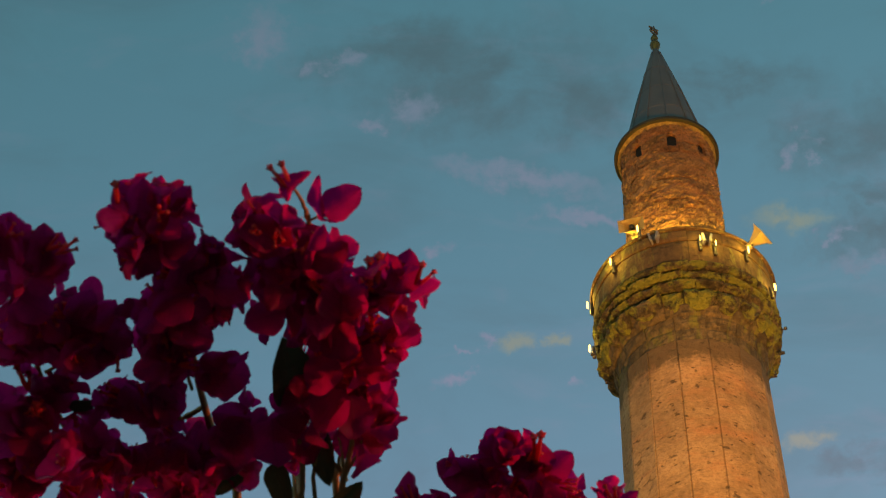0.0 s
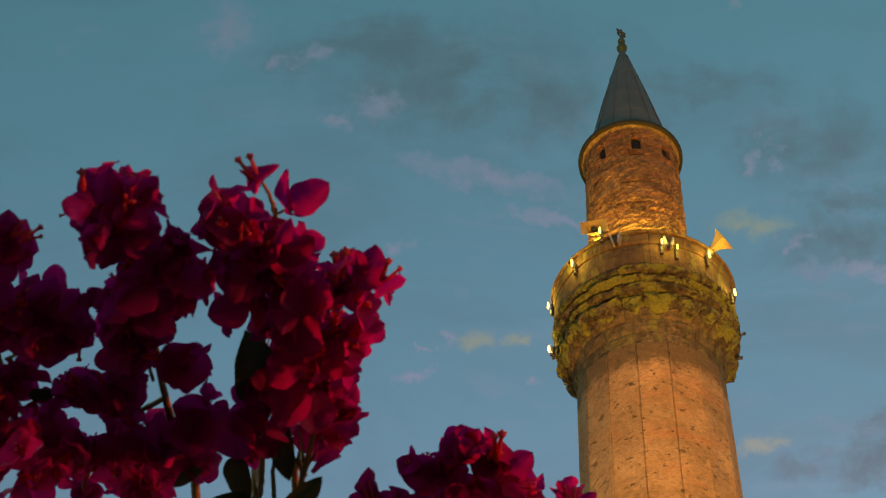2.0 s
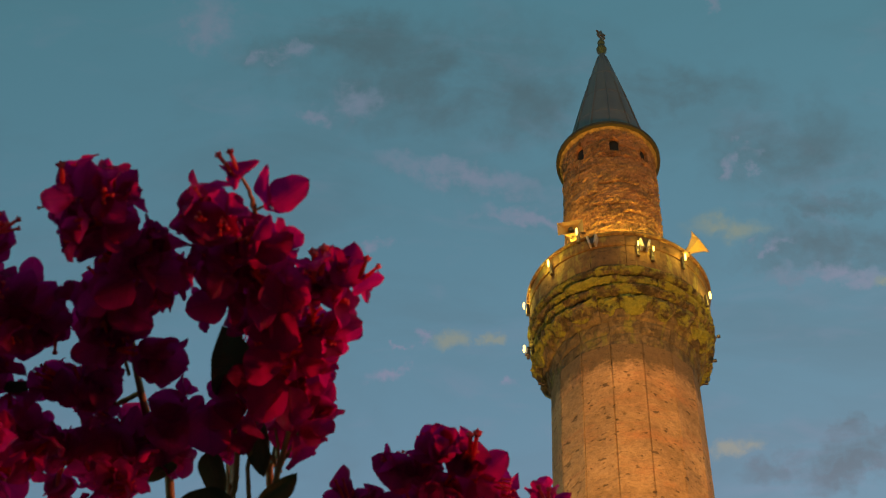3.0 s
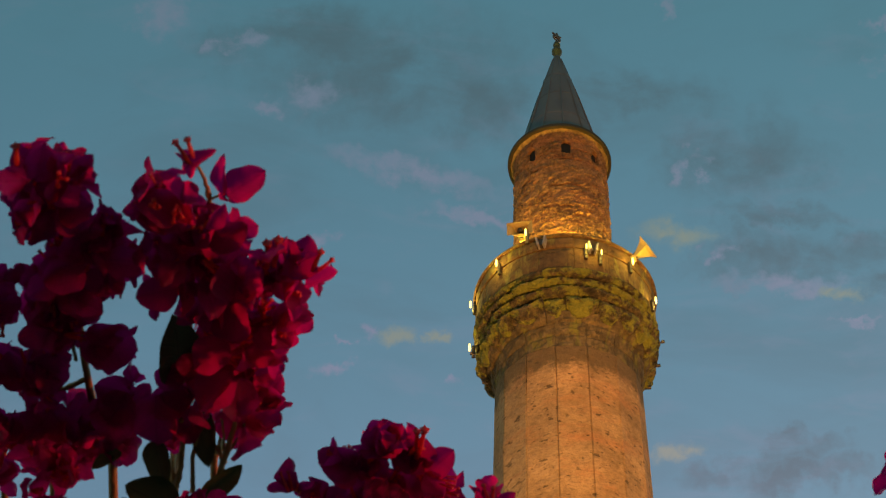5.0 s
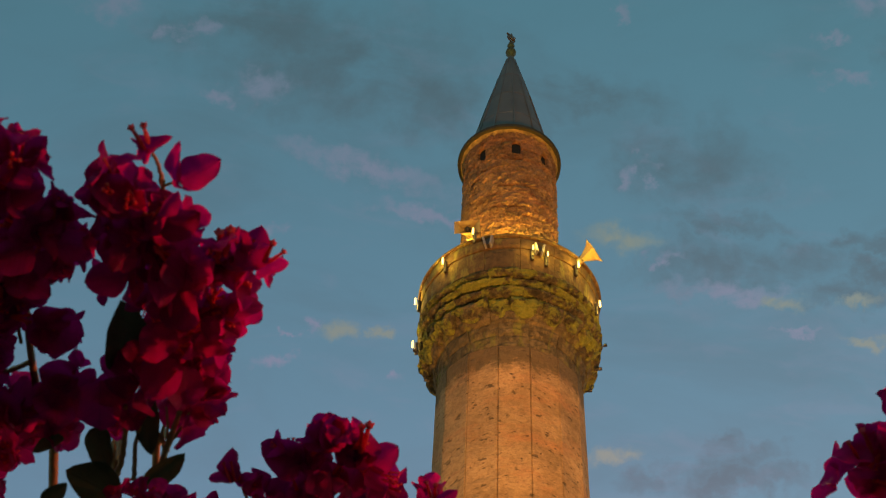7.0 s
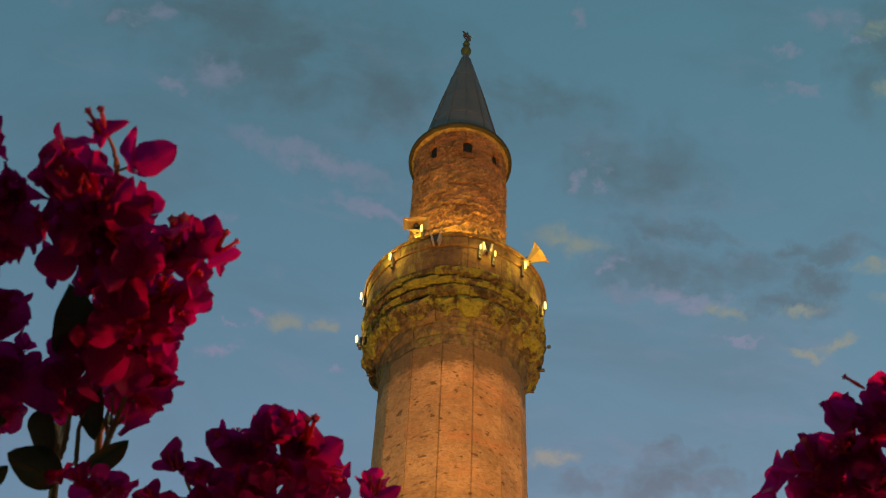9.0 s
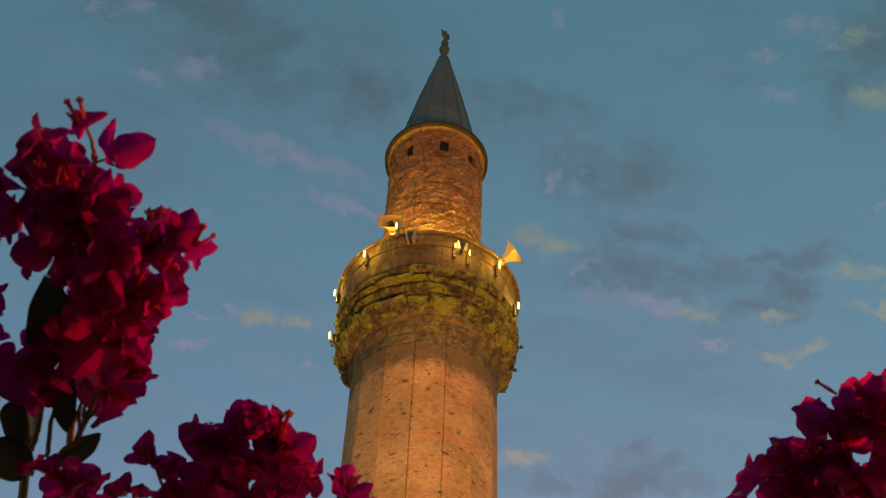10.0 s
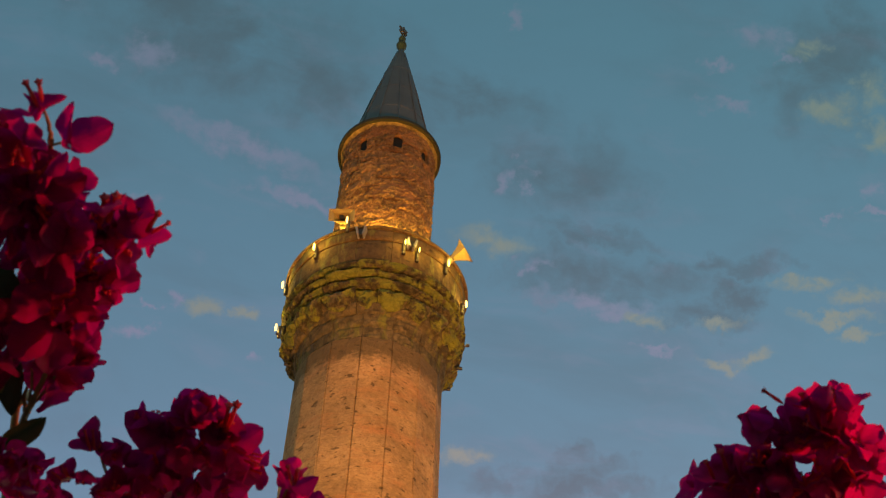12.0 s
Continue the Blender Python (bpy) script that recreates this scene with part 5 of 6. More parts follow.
clump(left_bush, -0.400, 0.619, 2.372, 0.0065, 0.0046, 7)
clump(left_bush, -0.423, 0.643, 2.374, 0.0125, 0.0027, 8)
clump(left_bush, -0.431, 0.681, 2.382, 0.0169, 0.0048, 12)
clump(left_bush, -0.407, 0.690, 2.387, 0.0128, 0.0048, 10)
clump(left_bush, -0.394, 0.721, 2.395, 0.0049, 0.0070, 7)
clump(left_bush, -0.429, 0.716, 2.389, 0.0214, 0.0029, 11)
clump(left_bush, -0.457, 0.705, 2.383, 0.0090, 0.0049, 8)
clump(left_bush, -0.416, 0.737, 2.395, 0.0091, 0.0017, 6)
clump(left_bush, -0.451, 0.769, 2.394, 0.0051, 0.0017, 5)
clump(left_bush, -0.457, 0.755, 2.359, 0.0133, 0.0050, 10)
clump(left_bush, -0.479, 0.802, 2.361, 0.0224, 0.0181, 25)
clump(left_bush, -0.465, 0.835, 2.398, 0.0053, 0.0142, 10)
clump(left_bush, -0.408, 0.785, 2.403, 0.0030, 0.0051, 5)
clump(left_bush, -0.387, 0.799, 2.407, 0.0137, 0.0073, 11)
clump(left_bush, -0.377, 0.893, 2.415, 0.0100, 0.0054, 8)
clump(left_bush, -0.341, 0.862, 2.418, 0.0097, 0.0097, 10)
clump(left_bush, -0.303, 0.886, 2.423, 0.0076, 0.0098, 9)
head = flower(left_bush, -0.329, 0.783, 2.415, (-0.06, 0.12, 0.99), 0.0120)
bract(head, (-0.342, 0.761, 2.397), (-0.306, 0.782, 2.403), 5, 0.88, 3)
bract(head, (-0.337, 0.755, 2.397), (-0.307, 0.757, 2.400), 12, 0.67, 2)
bract(head, (-0.339, 0.767, 2.398), (-0.335, 0.797, 2.402), 12, 0.67, 3)
bract(head, (-0.328, 0.791, 2.402), (-0.325, 0.779, 2.401), 20, 0.50, 0)
head = flower(left_bush, -0.375, 0.800, 2.412, (-0.06, 0.12, 0.99), 0.0120)
bract(head, (-0.384, 0.795, 2.396), (-0.353, 0.774, 2.397), 8, 1.01, 2)
bract(head, (-0.378, 0.782, 2.395), (-0.362, 0.802, 2.400), 10, 0.92, 2)
bract(head, (-0.369, 0.775, 2.396), (-0.377, 0.820, 2.399), 8, 0.84, 3)
bract(head, (-0.381, 0.774, 2.394), (-0.386, 0.810, 2.397), 12, 0.84, 2)
head = flower(left_bush, -0.408, 0.789, 2.406, (-0.06, 0.12, 0.99), 0.0120)
bract(head, (-0.394, 0.785, 2.394), (-0.404, 0.755, 2.388), 8, 1.01, 1)
bract(head, (-0.393, 0.777, 2.393), (-0.417, 0.793, 2.391), 10, 0.92, 3)
bract(head, (-0.394, 0.764, 2.391), (-0.395, 0.797, 2.395), 12, 0.84, 0)
head = flower(left_bush, -0.333, 0.847, 2.421, (-0.06, 0.12, 0.99), 0.0120)
bract(head, (-0.319, 0.828, 2.407), (-0.346, 0.814, 2.403), 8, 1.01, 0)
bract(head, (-0.321, 0.851, 2.408), (-0.352, 0.852, 2.405), 8, 1.01, 5)
bract(head, (-0.321, 0.823, 2.406), (-0.314, 0.791, 2.404), 25, 0.46, 4)
bract(head, (-0.329, 0.824, 2.405), (-0.349, 0.881, 2.407), 8, 0.92, 3)
bract(head, (-0.320, 0.841, 2.408), (-0.305, 0.817, 2.407), 10, 0.92, 1)
head = flower(left_bush, -0.377, 0.862, 2.417, (-0.06, 0.12, 0.99), 0.0120)
bract(head, (-0.377, 0.869, 2.403), (-0.363, 0.829, 2.402), 10, 0.92, 2)
bract(head, (-0.382, 0.871, 2.402), (-0.354, 0.848, 2.404), 10, 0.92, 0)
bract(head, (-0.388, 0.848, 2.400), (-0.372, 0.828, 2.401), 12, 0.76, 6)
bract(head, (-0.394, 0.867, 2.400), (-0.407, 0.838, 2.397), 8, 1.01, 1)
bract(head, (-0.422, 0.858, 2.396), (-0.418, 0.831, 2.395), 10, 0.92, 6)
flower(left_bush, -0.391, 0.860, 2.399, (-0.12, -0.32, 0.94), 0.0170)
flower(left_bush, -0.419, 0.858, 2.402, (-0.73, -0.07, 0.68), 0.0171)
flower(left_bush, -0.353, 0.879, 2.408, (0.24, 0.97, -0.02), 0.0171)
flower(left_bush, -0.373, 0.870, 2.406, (0.59, -0.78, 0.19), 0.0171)
flower(left_bush, -0.434, 0.847, 2.405, (-0.41, -0.30, 0.86), 0.0171)
flower(left_bush, -0.394, 0.895, 2.404, (0.11, 0.47, -0.87), 0.0174)
clump(left_bush, -0.333, 0.857, 2.418, 0.0119, 0.0075, 10)
clump(left_bush, -0.392, 0.870, 2.412, 0.0108, 0.0054, 8)
clump(left_bush, -0.370, 0.877, 2.415, 0.0063, 0.0063, 7)
clump(left_bush, -0.435, 0.863, 2.405, 0.0063, 0.0063, 7)
clump(left_bush, -0.403, 0.904, 2.412, 0.0101, 0.0018, 6)
clump(left_bush, -0.366, 0.896, 2.416, 0.0077, 0.0027, 6)
clump(left_bush, -0.415, 0.865, 2.408, 0.0045, 0.0018, 5)
clump(left_bush, -0.442, 0.907, 2.406, 0.0028, 0.0018, 5)
clump(left_bush, -0.384, 0.807, 2.408, 0.0060, 0.0043, 6)
clump(left_bush, -0.407, 0.789, 2.403, 0.0034, 0.0034, 5)
clump(left_bush, -0.376, 0.789, 2.407, 0.0026, 0.0017, 5)
clump(left_bush, -0.330, 0.786, 2.412, 0.0059, 0.0025, 5)
stem(left_bush, [(-0.280, 0.956, 2.404), (-0.270, 0.918, 2.405), (-0.256, 0.880, 2.405), (-0.242, 0.845, 2.404)], 0.0032, 0.0018)
stem(left_bush, [(-0.265, 0.905, 2.406), (-0.260, 0.875, 2.405), (-0.258, 0.855, 2.404)], 0.0013, 0.0009)
stem(left_bush, [(-0.259, 0.893, 2.406), (-0.247, 0.875, 2.406), (-0.242, 0.862, 2.405)], 0.0013, 0.0009)
stem(left_bush, [(-0.306, 0.929, 2.402), (-0.295, 0.891, 2.403), (-0.288, 0.851, 2.402)], 0.0025, 0.0018)
stem(left_bush, [(-0.295, 0.936, 2.403), (-0.288, 0.899, 2.404), (-0.278, 0.867, 2.403)], 0.0020, 0.0015)
middle_bush = thing("bougainvillea", "small bougainvillea spray with magenta bracts on thin stalks", "shrub", "bougainvillea bushes")
flower(middle_bush, -0.178, 0.929, 2.424, (-0.75, -0.65, 0.14), 0.0229)
flower(middle_bush, -0.161, 0.945, 2.439, (0.61, -0.67, 0.43), 0.0233)
flower(middle_bush, -0.137, 0.896, 2.404, (0.15, -0.21, 0.97), 0.0152)
flower(middle_bush, -0.150, 0.906, 2.415, (-0.65, -0.20, 0.73), 0.0154)
flower(middle_bush, -0.126, 0.925, 2.428, (0.79, 0.22, 0.58), 0.0228)
flower(middle_bush, -0.145, 0.929, 2.405, (-0.45, 0.89, -0.08), 0.0226)
flower(middle_bush, -0.118, 0.963, 2.431, (0.87, 0.16, -0.46), 0.0233)
flower(middle_bush, -0.130, 0.949, 2.410, (-0.76, 0.64, 0.07), 0.0229)
flower(middle_bush, -0.164, 0.964, 2.426, (-0.90, 0.40, 0.17), 0.0234)
flower(middle_bush, -0.216, 0.940, 2.406, (-0.67, -0.26, 0.70), 0.0230)
flower(middle_bush, -0.195, 0.962, 2.410, (0.63, 0.04, 0.78), 0.0233)
flower(middle_bush, -0.068, 0.999, 2.434, (0.05, -0.43, 0.90), 0.0208)
head = flower(middle_bush, -0.106, 0.952, 2.435, (-0.06, 0.12, 0.99), 0.0120)
bract(head, (-0.113, 0.943, 2.421), (-0.088, 0.914, 2.420), 5, 0.88, 5)
bract(head, (-0.113, 0.941, 2.421), (-0.101, 0.967, 2.420), 12, 0.88, 5)
tubes(head, (-0.101, 0.946, 2.421), (-0.086, 0.947, 2.420), 2)
tubes(head, (-0.103, 0.951, 2.421), (-0.088, 0.959, 2.420), 2)
head = flower(middle_bush, -0.121, 0.936, 2.435, (-0.06, 0.12, 0.99), 0.0120)
tubes(head, (-0.118, 0.925, 2.421), (-0.110, 0.889, 2.419), 1)
tubes(head, (-0.119, 0.925, 2.421), (-0.116, 0.892, 2.420), 1)
bract(head, (-0.125, 0.943, 2.421), (-0.110, 0.904, 2.420), 15, 0.92, 3)
bract(head, (-0.129, 0.942, 2.421), (-0.122, 0.893, 2.420), 15, 0.84, 3)
head = flower(middle_bush, -0.141, 0.906, 2.428, (-0.06, 0.12, 0.99), 0.0120)
bract(head, (-0.145, 0.915, 2.414), (-0.151, 0.878, 2.413), 8, 0.92, 5)
bract(head, (-0.141, 0.914, 2.414), (-0.134, 0.869, 2.412), 8, 0.80, 6)
bract(head, (-0.137, 0.910, 2.414), (-0.124, 0.875, 2.413), 12, 0.92, 5)
bract(head, (-0.146, 0.912, 2.414), (-0.129, 0.887, 2.413), 8, 0.92, 1)
head = flower(middle_bush, -0.177, 0.945, 2.434, (-0.06, 0.12, 0.99), 0.0120)
bract(head, (-0.164, 0.937, 2.420), (-0.195, 0.912, 2.419), 6, 0.92, 2)
bract(head, (-0.170, 0.937, 2.420), (-0.172, 0.910, 2.420), 15, 0.84, 3)
bract(head, (-0.167, 0.943, 2.420), (-0.188, 0.946, 2.420), 8, 0.92, 6)
bract(head, (-0.161, 0.939, 2.420), (-0.162, 0.910, 2.420), 20, 0.76, 6)
bract(head, (-0.160, 0.941, 2.420), (-0.148, 0.919, 2.420), 10, 0.92, 0)
head = flower(middle_bush, -0.141, 0.964, 2.432, (-0.06, 0.12, 0.99), 0.0120)
bract(head, (-0.137, 0.965, 2.417), (-0.145, 0.929, 2.417), 8, 1.01, 2)
bract(head, (-0.134, 0.972, 2.417), (-0.121, 0.933, 2.417), 8, 1.01, 6)
bract(head, (-0.147, 0.970, 2.417), (-0.161, 0.947, 2.417), 10, 0.92, 0)
head = flower(middle_bush, -0.218, 0.969, 2.429, (-0.06, 0.12, 0.99), 0.0120)
tubes(head, (-0.213, 0.953, 2.415), (-0.220, 0.930, 2.415), 2)
tubes(head, (-0.214, 0.955, 2.415), (-0.226, 0.938, 2.415), 1)
bract(head, (-0.214, 0.962, 2.415), (-0.199, 0.943, 2.416), 20, 0.76, 4)
head = flower(middle_bush, -0.066, 0.992, 2.430, (-0.06, 0.12, 0.99), 0.0120)
tubes(head, (-0.064, 0.975, 2.416), (-0.069, 0.954, 2.417), 1)
tubes(head, (-0.062, 0.975, 2.416), (-0.061, 0.952, 2.416), 2)
bract(head, (-0.065, 0.979, 2.416), (-0.043, 0.961, 2.416), 20, 0.59, 6)
bract(head, (-0.067, 0.980, 2.416), (-0.076, 0.962, 2.417), 20, 0.67, 3)
flower(middle_bush, -0.171, 1.007, 2.443, (-0.22, -0.34, 0.92), 0.0242)
flower(middle_bush, -0.150, 0.981, 2.429, (0.39, -0.31, 0.87), 0.0237)
flower(middle_bush, -0.181, 1.001, 2.424, (-0.75, 0.09, 0.65), 0.0240)
flower(middle_bush, -0.139, 0.993, 2.417, (0.79, 0.05, 0.61), 0.0237)
flower(middle_bush, -0.120, 1.004, 2.445, (-0.72, 0.66, 0.22), 0.0241)
flower(middle_bush, -0.100, 0.970, 2.425, (0.91, -0.33, -0.25), 0.0234)
flower(middle_bush, -0.111, 1.037, 2.444, (-0.72, 0.66, 0.22), 0.0246)
flower(middle_bush, -0.161, 1.007, 2.408, (-0.75, 0.64, 0.18), 0.0238)
flower(middle_bush, -0.208, 1.036, 2.439, (-0.91, -0.40, -0.10), 0.0247)
flower(middle_bush, -0.133, 1.053, 2.437, (-0.20, 0.97, -0.14), 0.0248)
flower(middle_bush, -0.092, 1.046, 2.448, (0.72, 0.69, 0.05), 0.0247)
flower(middle_bush, -0.069, 1.009, 2.444, (-0.10, -0.86, 0.50), 0.0241)
flower(middle_bush, -0.060, 1.026, 2.447, (0.66, -0.25, 0.71), 0.0244)
flower(middle_bush, -0.267, 0.999, 2.401, (-0.26, -0.88, 0.40), 0.0239)
flower(middle_bush, -0.275, 0.958, 2.394, (0.39, -0.31, 0.87), 0.0233)
flower(middle_bush, -0.288, 0.989, 2.402, (-0.47, -0.17, 0.86), 0.0239)
head = flower(middle_bush, -0.173, 0.984, 2.434, (-0.02, 0.13, 0.99), 0.0120)
bract(head, (-0.167, 0.987, 2.420), (-0.162, 0.950, 2.421), 30, 0.67, 4)
bract(head, (-0.158, 0.988, 2.422), (-0.142, 0.962, 2.424), 20, 0.76, 1)
tubes(head, (-0.171, 0.974, 2.420), (-0.175, 0.950, 2.419), 0)
bract(head, (-0.193, 0.986, 2.416), (-0.221, 0.984, 2.412), 30, 0.67, 4)
stem(middle_bush, [(-0.050, 1.800, 0.000), (-0.080, 1.500, 1.500), (-0.189, 1.138, 2.434), (-0.170, 1.029, 2.444), (-0.165, 0.988, 2.446), (-0.146, 0.936, 2.447)], 0.0050, 0.0012)
stem(middle_bush, [(-0.177, 1.070, 2.441), (-0.175, 1.000, 2.445), (-0.176, 0.965, 2.446)], 0.0025, 0.0010)
stem(middle_bush, [(-0.172, 1.043, 2.443), (-0.134, 1.007, 2.446), (-0.113, 0.975, 2.447)], 0.0025, 0.0010)
stem(middle_bush, [(-0.177, 1.070, 2.441), (-0.210, 1.036, 2.442), (-0.224, 0.981, 2.444)], 0.0025, 0.0010)
stem(middle_bush, [(-0.176, 1.070, 2.441), (-0.095, 1.067, 2.442), (-0.067, 1.008, 2.445)], 0.0025, 0.0010)
clump(middle_bush, -0.181, 0.940, 2.431, 0.0045, 0.0018, 5)
clump(middle_bush, -0.160, 0.940, 2.432, 0.0018, 0.0018, 5)
clump(middle_bush, -0.142, 0.913, 2.431, 0.0044, 0.0044, 5)
clump(middle_bush, -0.125, 0.932, 2.432, 0.0018, 0.0018, 5)
clump(middle_bush, -0.146, 0.966, 2.432, 0.0124, 0.0018, 7)
clump(middle_bush, -0.115, 0.968, 2.432, 0.0018, 0.0018, 5)
clump(middle_bush, -0.169, 0.997, 2.434, 0.0150, 0.0019, 7)
clump(middle_bush, -0.188, 1.027, 2.431, 0.0296, 0.0019, 12)
clump(middle_bush, -0.106, 0.992, 2.443, 0.0079, 0.0056, 7)
clump(middle_bush, -0.120, 1.033, 2.440, 0.0249, 0.0019, 10)
clump(middle_bush, -0.063, 1.030, 2.446, 0.0019, 0.0019, 5)
clump(middle_bush, -0.142, 1.025, 2.437, 0.0105, 0.0019, 6)
clump(middle_bush, -0.279, 1.003, 2.415, 0.0057, 0.0019, 5)
flower(left_bush, -0.423, 0.833, 2.384, (-0.49, -0.12, -0.86), 0.0261)
flower(left_bush, -0.427, 0.824, 2.359, (0.22, 0.04, -0.97), 0.0214)
flower(left_bush, -0.414, 0.858, 2.393, (-0.02, 0.04, -1.00), 0.0213)
flower(left_bush, -0.379, 0.855, 2.399, (0.89, -0.36, -0.29), 0.0264)
flower(left_bush, -0.397, 0.855, 2.421, (0.77, -0.11, -0.63), 0.0232)
flower(left_bush, -0.360, 0.855, 2.392, (0.75, 0.31, -0.59), 0.0227)
flower(left_bush, -0.371, 0.850, 2.361, (-0.82, -0.53, -0.23), 0.0206)
flower(left_bush, -0.361, 0.858, 2.357, (-0.71, -0.33, -0.62), 0.0197)
flower(left_bush, -0.387, 0.867, 2.365, (0.96, -0.19, -0.22), 0.0196)
flower(left_bush, -0.419, 0.757, 2.310, (0.01, -0.99, -0.11), 0.0224)
flower(left_bush, -0.421, 0.770, 2.295, (0.05, 0.47, -0.88), 0.0224)
flower(left_bush, -0.441, 0.787, 2.391, (0.23, 0.49, -0.84), 0.0189)
flower(left_bush, -0.344, 0.881, 2.401, (-0.70, 0.16, -0.69), 0.0195)
flower(left_bush, -0.445, 0.825, 2.395, (0.78, -0.37, -0.51), 0.0202)
flower(left_bush, -0.313, 0.883, 2.412, (0.35, -0.89, 0.29), 0.0221)
flower(left_bush, -0.296, 0.878, 2.424, (0.77, -0.30, -0.57), 0.0221)
flower(left_bush, -0.365, 0.855, 2.359, (-0.13, -0.98, -0.13), 0.0171)
flower(left_bush, -0.372, 0.846, 2.365, (-0.71, -0.30, -0.63), 0.0197)
flower(left_bush, -0.278, 0.894, 2.351, (0.22, -0.97, -0.12), 0.0163)
flower(left_bush, -0.259, 0.888, 2.349, (-0.22, -0.02, -0.98), 0.0187)
flower(left_bush, -0.249, 0.900, 2.353, (0.72, 0.14, -0.68), 0.0171)
flower(left_bush, -0.293, 0.908, 2.360, (-0.58, -0.80, 0.17), 0.0152)
flower(left_bush, -0.380, 0.862, 2.422, (0.60, -0.75, 0.29), 0.0223)
flower(left_bush, -0.364, 0.877, 2.413, (-0.22, -0.97, 0.02), 0.0223)
flower(left_bush, -0.269, 0.893, 2.355, (0.73, -0.51, -0.45), 0.0180)
flower(left_bush, -0.262, 0.909, 2.337, (-0.55, -0.82, 0.13), 0.0189)
flower(left_bush, -0.254, 0.897, 2.354, (0.39, 0.17, -0.91), 0.0120)
flower(middle_bush, -0.234, 0.964, 2.393, (-0.42, -0.90, 0.07), 0.0200)
flower(middle_bush, -0.225, 0.967, 2.407, (-0.20, 0.52, -0.83), 0.0201)
flower(middle_bush, -0.212, 0.953, 2.411, (0.95, -0.15, -0.27), 0.0190)
flower(middle_bush, -0.202, 0.968, 2.411, (0.04, 0.07, -1.00), 0.0201)
flower(middle_bush, -0.188, 0.968, 2.398, (0.69, -0.58, -0.44), 0.0200)
flower(middle_bush, -0.243, 0.970, 2.382, (-0.61, -0.79, -0.08), 0.0200)
flower(middle_bush, -0.215, 0.963, 2.382, (0.94, -0.32, -0.14), 0.0216)
flower(middle_bush, -0.201, 0.972, 2.391, (0.20, -0.97, -0.14), 0.0218)
flower(middle_bush, -0.176, 0.978, 2.405, (0.15, -0.99, -0.04), 0.0201)
flower(middle_bush, -0.166, 0.982, 2.417, (0.61, -0.32, -0.72), 0.0175)
flower(middle_bush, -0.157, 0.969, 2.388, (-0.57, -0.82, 0.09), 0.0216)
flower(middle_bush, -0.225, 0.959, 2.368, (-0.74, -0.29, -0.61), 0.0214)
flower(middle_bush, -0.182, 0.970, 2.382, (0.51, -0.84, -0.18), 0.0216)
flower(middle_bush, -0.138, 0.968, 2.407, (0.24, 0.02, -0.97), 0.0200)
flower(middle_bush, -0.119, 0.974, 2.403, (0.62, -0.66, -0.43), 0.0200)
flower(middle_bush, -0.068, 0.996, 2.430, (0.67, -0.74, -0.03), 0.0167)
flower(middle_bush, -0.057, 0.994, 2.432, (-0.51, -0.10, -0.85), 0.0158)
head = flower(middle_bush, -0.215, 0.951, 2.413, (0.1, -0.3, 0.9), 0.0120)
tubes(head, (-0.219, 0.939, 2.402), (-0.225, 0.924, 2.410), 1)
tubes(head, (-0.216, 0.939, 2.403), (-0.219, 0.924, 2.411), 1)
tubes(head, (-0.237, 0.952, 2.382), (-0.247, 0.942, 2.383), 2)
tubes(head, (-0.234, 0.950, 2.384), (-0.240, 0.939, 2.389), 2)
tubes(head, (-0.126, 0.927, 2.434), (-0.117, 0.915, 2.441), 0)
tubes(head, (-0.104, 0.945, 2.417), (-0.089, 0.943, 2.413), 1)
tubes(head, (-0.103, 0.947, 2.414), (-0.089, 0.947, 2.408), 2)
head = flower(left_bush, -0.221, 0.841, 2.426, (0.8, -0.3, 0.4), 0.0120)
bract(head, (-0.231, 0.841, 2.409), (-0.210, 0.828, 2.422), 10, 0.90, 0)
bract(head, (-0.232, 0.835, 2.415), (-0.213, 0.826, 2.423), 25, 0.90, 3)
bract(head, (-0.228, 0.843, 2.408), (-0.213, 0.840, 2.408), 20, 0.90, 5)
bract(head, (-0.233, 0.844, 2.406), (-0.210, 0.840, 2.409), 15, 0.90, 7)
leaf(left_bush, (-0.314, 0.876, 2.405), (-0.304, 0.898, 2.375), 15, 0.85, 0)
leaf(left_bush, (-0.277, 0.867, 2.427), (-0.274, 0.894, 2.391), 20, 0.75, 1)
leaf(left_bush, (-0.297, 0.914, 2.367), (-0.333, 0.890, 2.373), 10, 1.00, 2)
leaf(left_bush, (-0.280, 0.912, 2.376), (-0.248, 0.898, 2.395), 15, 0.75, 0)
leaf(left_bush, (-0.337, 0.877, 2.394), (-0.357, 0.876, 2.378), 30, 0.80, 1)
leaf(left_bush, (-0.351, 0.905, 2.355), (-0.332, 0.897, 2.365), 20, 0.90, 2)
flower(left_bush, -0.393, 0.849, 2.367, (0.17, -0.98, -0.11), 0.0190)
flower(left_bush, -0.376, 0.856, 2.352, (0.59, -0.80, -0.12), 0.0189)
flower(left_bush, -0.367, 0.865, 2.363, (0.82, -0.57, 0.01), 0.0156)
flower(left_bush, -0.392, 0.858, 2.342, (0.94, -0.19, -0.28), 0.0197)
flower(left_bush, -0.366, 0.860, 2.337, (-0.51, 0.10, -0.86), 0.0187)
flower(left_bush, -0.410, 0.849, 2.390, (-0.74, -0.60, -0.29), 0.0193)
flower(left_bush, -0.390, 0.857, 2.391, (0.32, -0.94, -0.08), 0.0193)
flower(left_bush, -0.414, 0.843, 2.425, (0.81, -0.58, 0.03), 0.0196)
flower(left_bush, -0.372, 0.872, 2.399, (0.92, -0.31, -0.23), 0.0177)
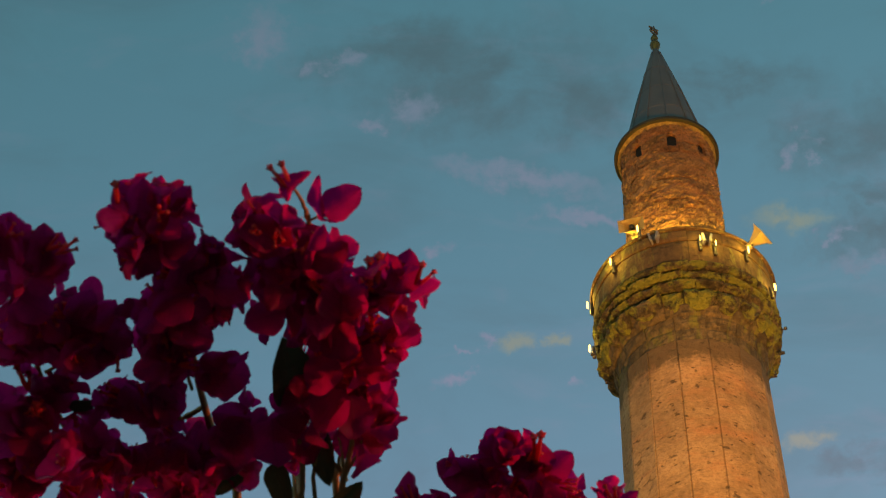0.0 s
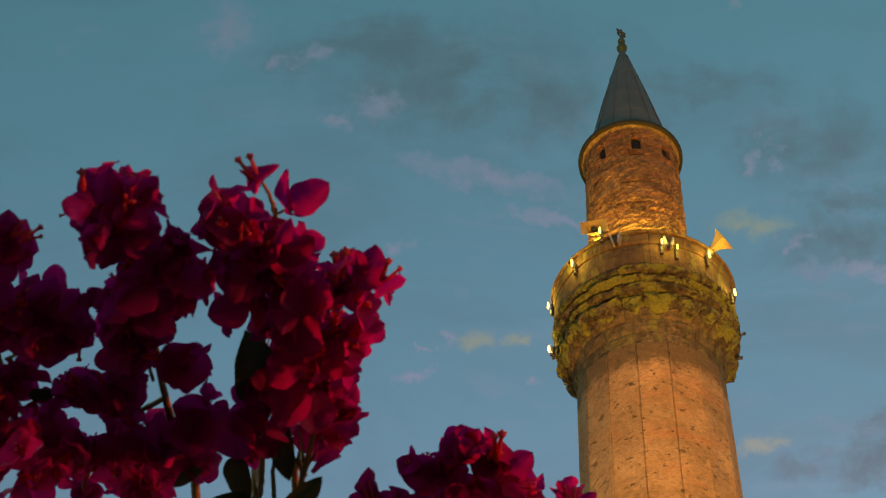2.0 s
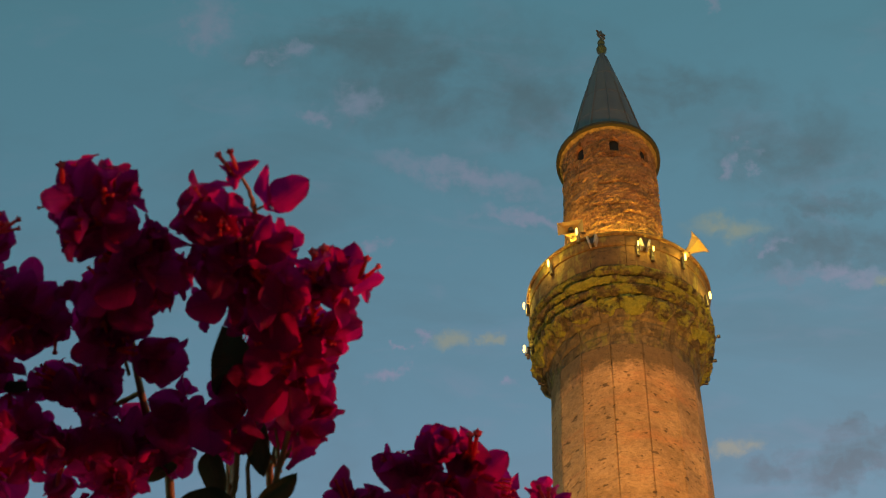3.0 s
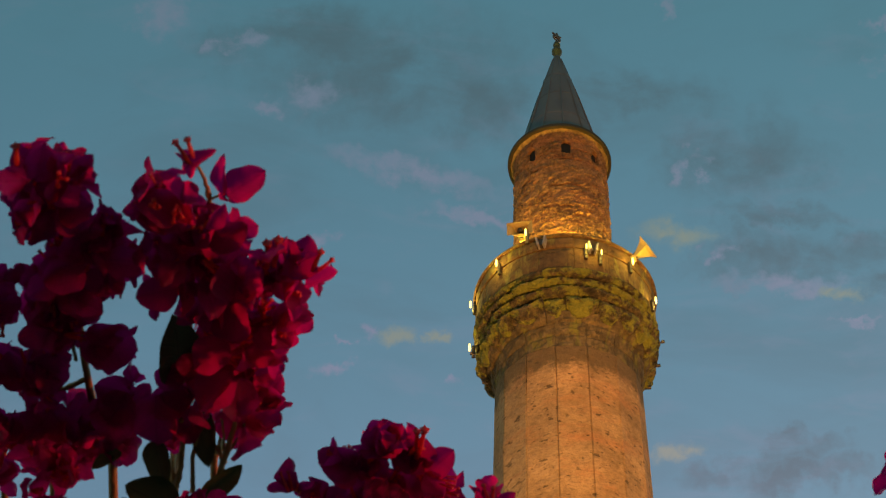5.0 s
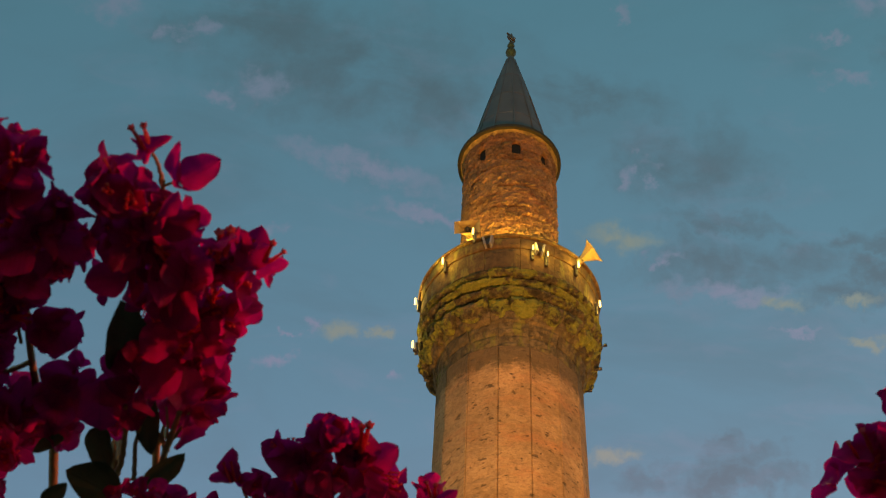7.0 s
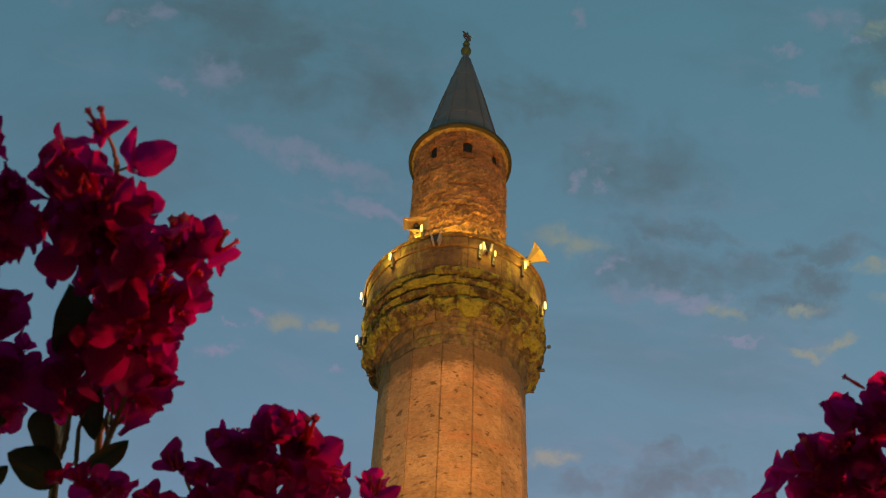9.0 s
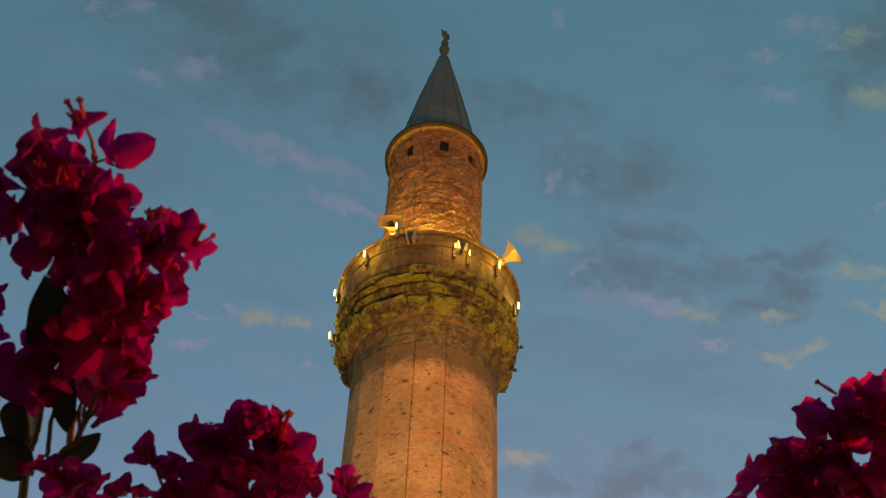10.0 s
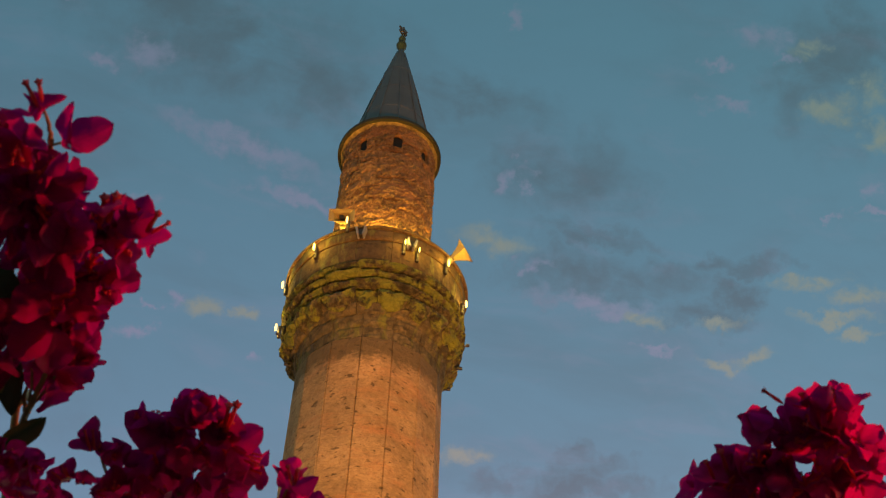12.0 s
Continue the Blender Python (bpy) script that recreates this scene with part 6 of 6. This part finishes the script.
right_bush = thing("bougainvillea", "rounded bougainvillea bush with crimson magenta bracts", "shrub", "bougainvillea bushes")
flower(right_bush, 0.334, 0.850, 2.427, (-0.22, -0.34, 0.92), 0.0226)
flower(right_bush, 0.345, 0.832, 2.412, (0.24, -0.35, 0.90), 0.0223)
flower(right_bush, 0.327, 0.862, 2.443, (-0.56, -0.76, 0.31), 0.0229)
flower(right_bush, 0.362, 0.865, 2.415, (0.84, 0.15, 0.52), 0.0228)
flower(right_bush, 0.379, 0.896, 2.421, (0.90, 0.34, 0.27), 0.0234)
flower(right_bush, 0.353, 0.884, 2.431, (-0.79, -0.04, -0.61), 0.0232)
flower(right_bush, 0.329, 0.879, 2.429, (-0.72, 0.14, 0.68), 0.0230)
flower(right_bush, 0.325, 0.909, 2.443, (-0.75, 0.09, 0.65), 0.0235)
flower(right_bush, 0.296, 0.892, 2.443, (-0.36, -0.29, 0.89), 0.0174)
flower(right_bush, 0.313, 0.929, 2.454, (-0.75, 0.09, 0.65), 0.0239)
flower(right_bush, 0.287, 0.942, 2.445, (-0.71, -0.06, 0.70), 0.0238)
flower(right_bush, 0.276, 0.956, 2.443, (-0.79, 0.04, 0.61), 0.0239)
flower(right_bush, 0.304, 0.951, 2.449, (0.36, -0.19, 0.91), 0.0241)
flower(right_bush, 0.326, 0.924, 2.422, (-0.68, 0.68, 0.27), 0.0235)
flower(right_bush, 0.354, 0.927, 2.428, (-0.04, 1.00, -0.05), 0.0237)
flower(right_bush, 0.376, 0.912, 2.417, (0.70, 0.71, 0.11), 0.0235)
flower(right_bush, 0.267, 0.976, 2.448, (-0.71, -0.06, 0.70), 0.0242)
flower(right_bush, 0.292, 0.985, 2.446, (-0.72, 0.66, 0.22), 0.0244)
flower(right_bush, 0.321, 0.959, 2.422, (-0.44, 0.90, 0.00), 0.0239)
flower(right_bush, 0.354, 0.963, 2.423, (-0.09, 0.38, -0.92), 0.0241)
flower(right_bush, 0.381, 0.960, 2.429, (0.38, 0.91, -0.13), 0.0243)
flower(right_bush, 0.263, 1.001, 2.453, (-0.87, 0.27, 0.42), 0.0246)
flower(right_bush, 0.385, 0.893, 2.437, (0.85, -0.06, 0.53), 0.0177)
head = flower(right_bush, 0.316, 0.887, 2.450, (-0.02, 0.13, 0.99), 0.0120)
tubes(head, (0.304, 0.853, 2.435), (0.284, 0.841, 2.436), 0)
bract(head, (0.303, 0.877, 2.436), (0.281, 0.874, 2.438), 15, 0.76, 3)
bract(head, (0.314, 0.888, 2.436), (0.294, 0.883, 2.438), 30, 0.67, 5)
bract(head, (0.321, 0.880, 2.435), (0.303, 0.846, 2.434), 15, 0.76, 6)
bract(head, (0.319, 0.887, 2.435), (0.301, 0.868, 2.436), 20, 0.67, 1)
head = flower(right_bush, 0.343, 0.842, 2.437, (-0.02, 0.13, 0.99), 0.0120)
tubes(head, (0.339, 0.836, 2.423), (0.330, 0.816, 2.422), 2)
tubes(head, (0.343, 0.835, 2.423), (0.340, 0.812, 2.421), 0)
bract(head, (0.335, 0.868, 2.426), (0.317, 0.832, 2.425), 20, 0.76, 0)
bract(head, (0.343, 0.866, 2.425), (0.333, 0.824, 2.423), 10, 0.76, 5)
bract(head, (0.355, 0.863, 2.423), (0.355, 0.832, 2.421), 20, 0.76, 3)
bract(head, (0.364, 0.881, 2.423), (0.386, 0.902, 2.421), 10, 1.01, 6)
head = flower(right_bush, 0.277, 0.934, 2.449, (-0.02, 0.13, 0.99), 0.0120)
tubes(head, (0.280, 0.937, 2.434), (0.266, 0.909, 2.435), 0)
tubes(head, (0.271, 0.946, 2.435), (0.258, 0.925, 2.436), 0)
bract(head, (0.282, 0.944, 2.434), (0.250, 0.944, 2.436), 20, 0.76, 5)
stem(right_bush, [(0.500, 1.900, 0.000), (0.480, 1.550, 1.500), (0.396, 1.165, 2.437), (0.378, 1.062, 2.450), (0.359, 0.967, 2.456), (0.351, 0.898, 2.455)], 0.0060, 0.0015)
stem(right_bush, [(0.378, 1.062, 2.450), (0.322, 1.005, 2.459), (0.295, 0.969, 2.463)], 0.0030, 0.0012)
stem(right_bush, [(0.366, 0.993, 2.455), (0.382, 0.946, 2.453), (0.383, 0.917, 2.452)], 0.0030, 0.0012)
clump(right_bush, 0.343, 0.876, 2.440, 0.0154, 0.0109, 14)
clump(right_bush, 0.369, 0.890, 2.438, 0.0064, 0.0137, 10)
clump(right_bush, 0.327, 0.901, 2.443, 0.0101, 0.0078, 9)
clump(right_bush, 0.296, 0.892, 2.446, 0.0018, 0.0018, 5)
clump(right_bush, 0.313, 0.933, 2.445, 0.0149, 0.0079, 11)
clump(right_bush, 0.287, 0.960, 2.448, 0.0127, 0.0056, 9)
clump(right_bush, 0.351, 0.944, 2.441, 0.0292, 0.0104, 20)
clump(right_bush, 0.385, 0.934, 2.437, 0.0028, 0.0056, 5)
clump(right_bush, 0.319, 0.980, 2.445, 0.0440, 0.0057, 21)
clump(right_bush, 0.377, 0.972, 2.438, 0.0297, 0.0058, 15)
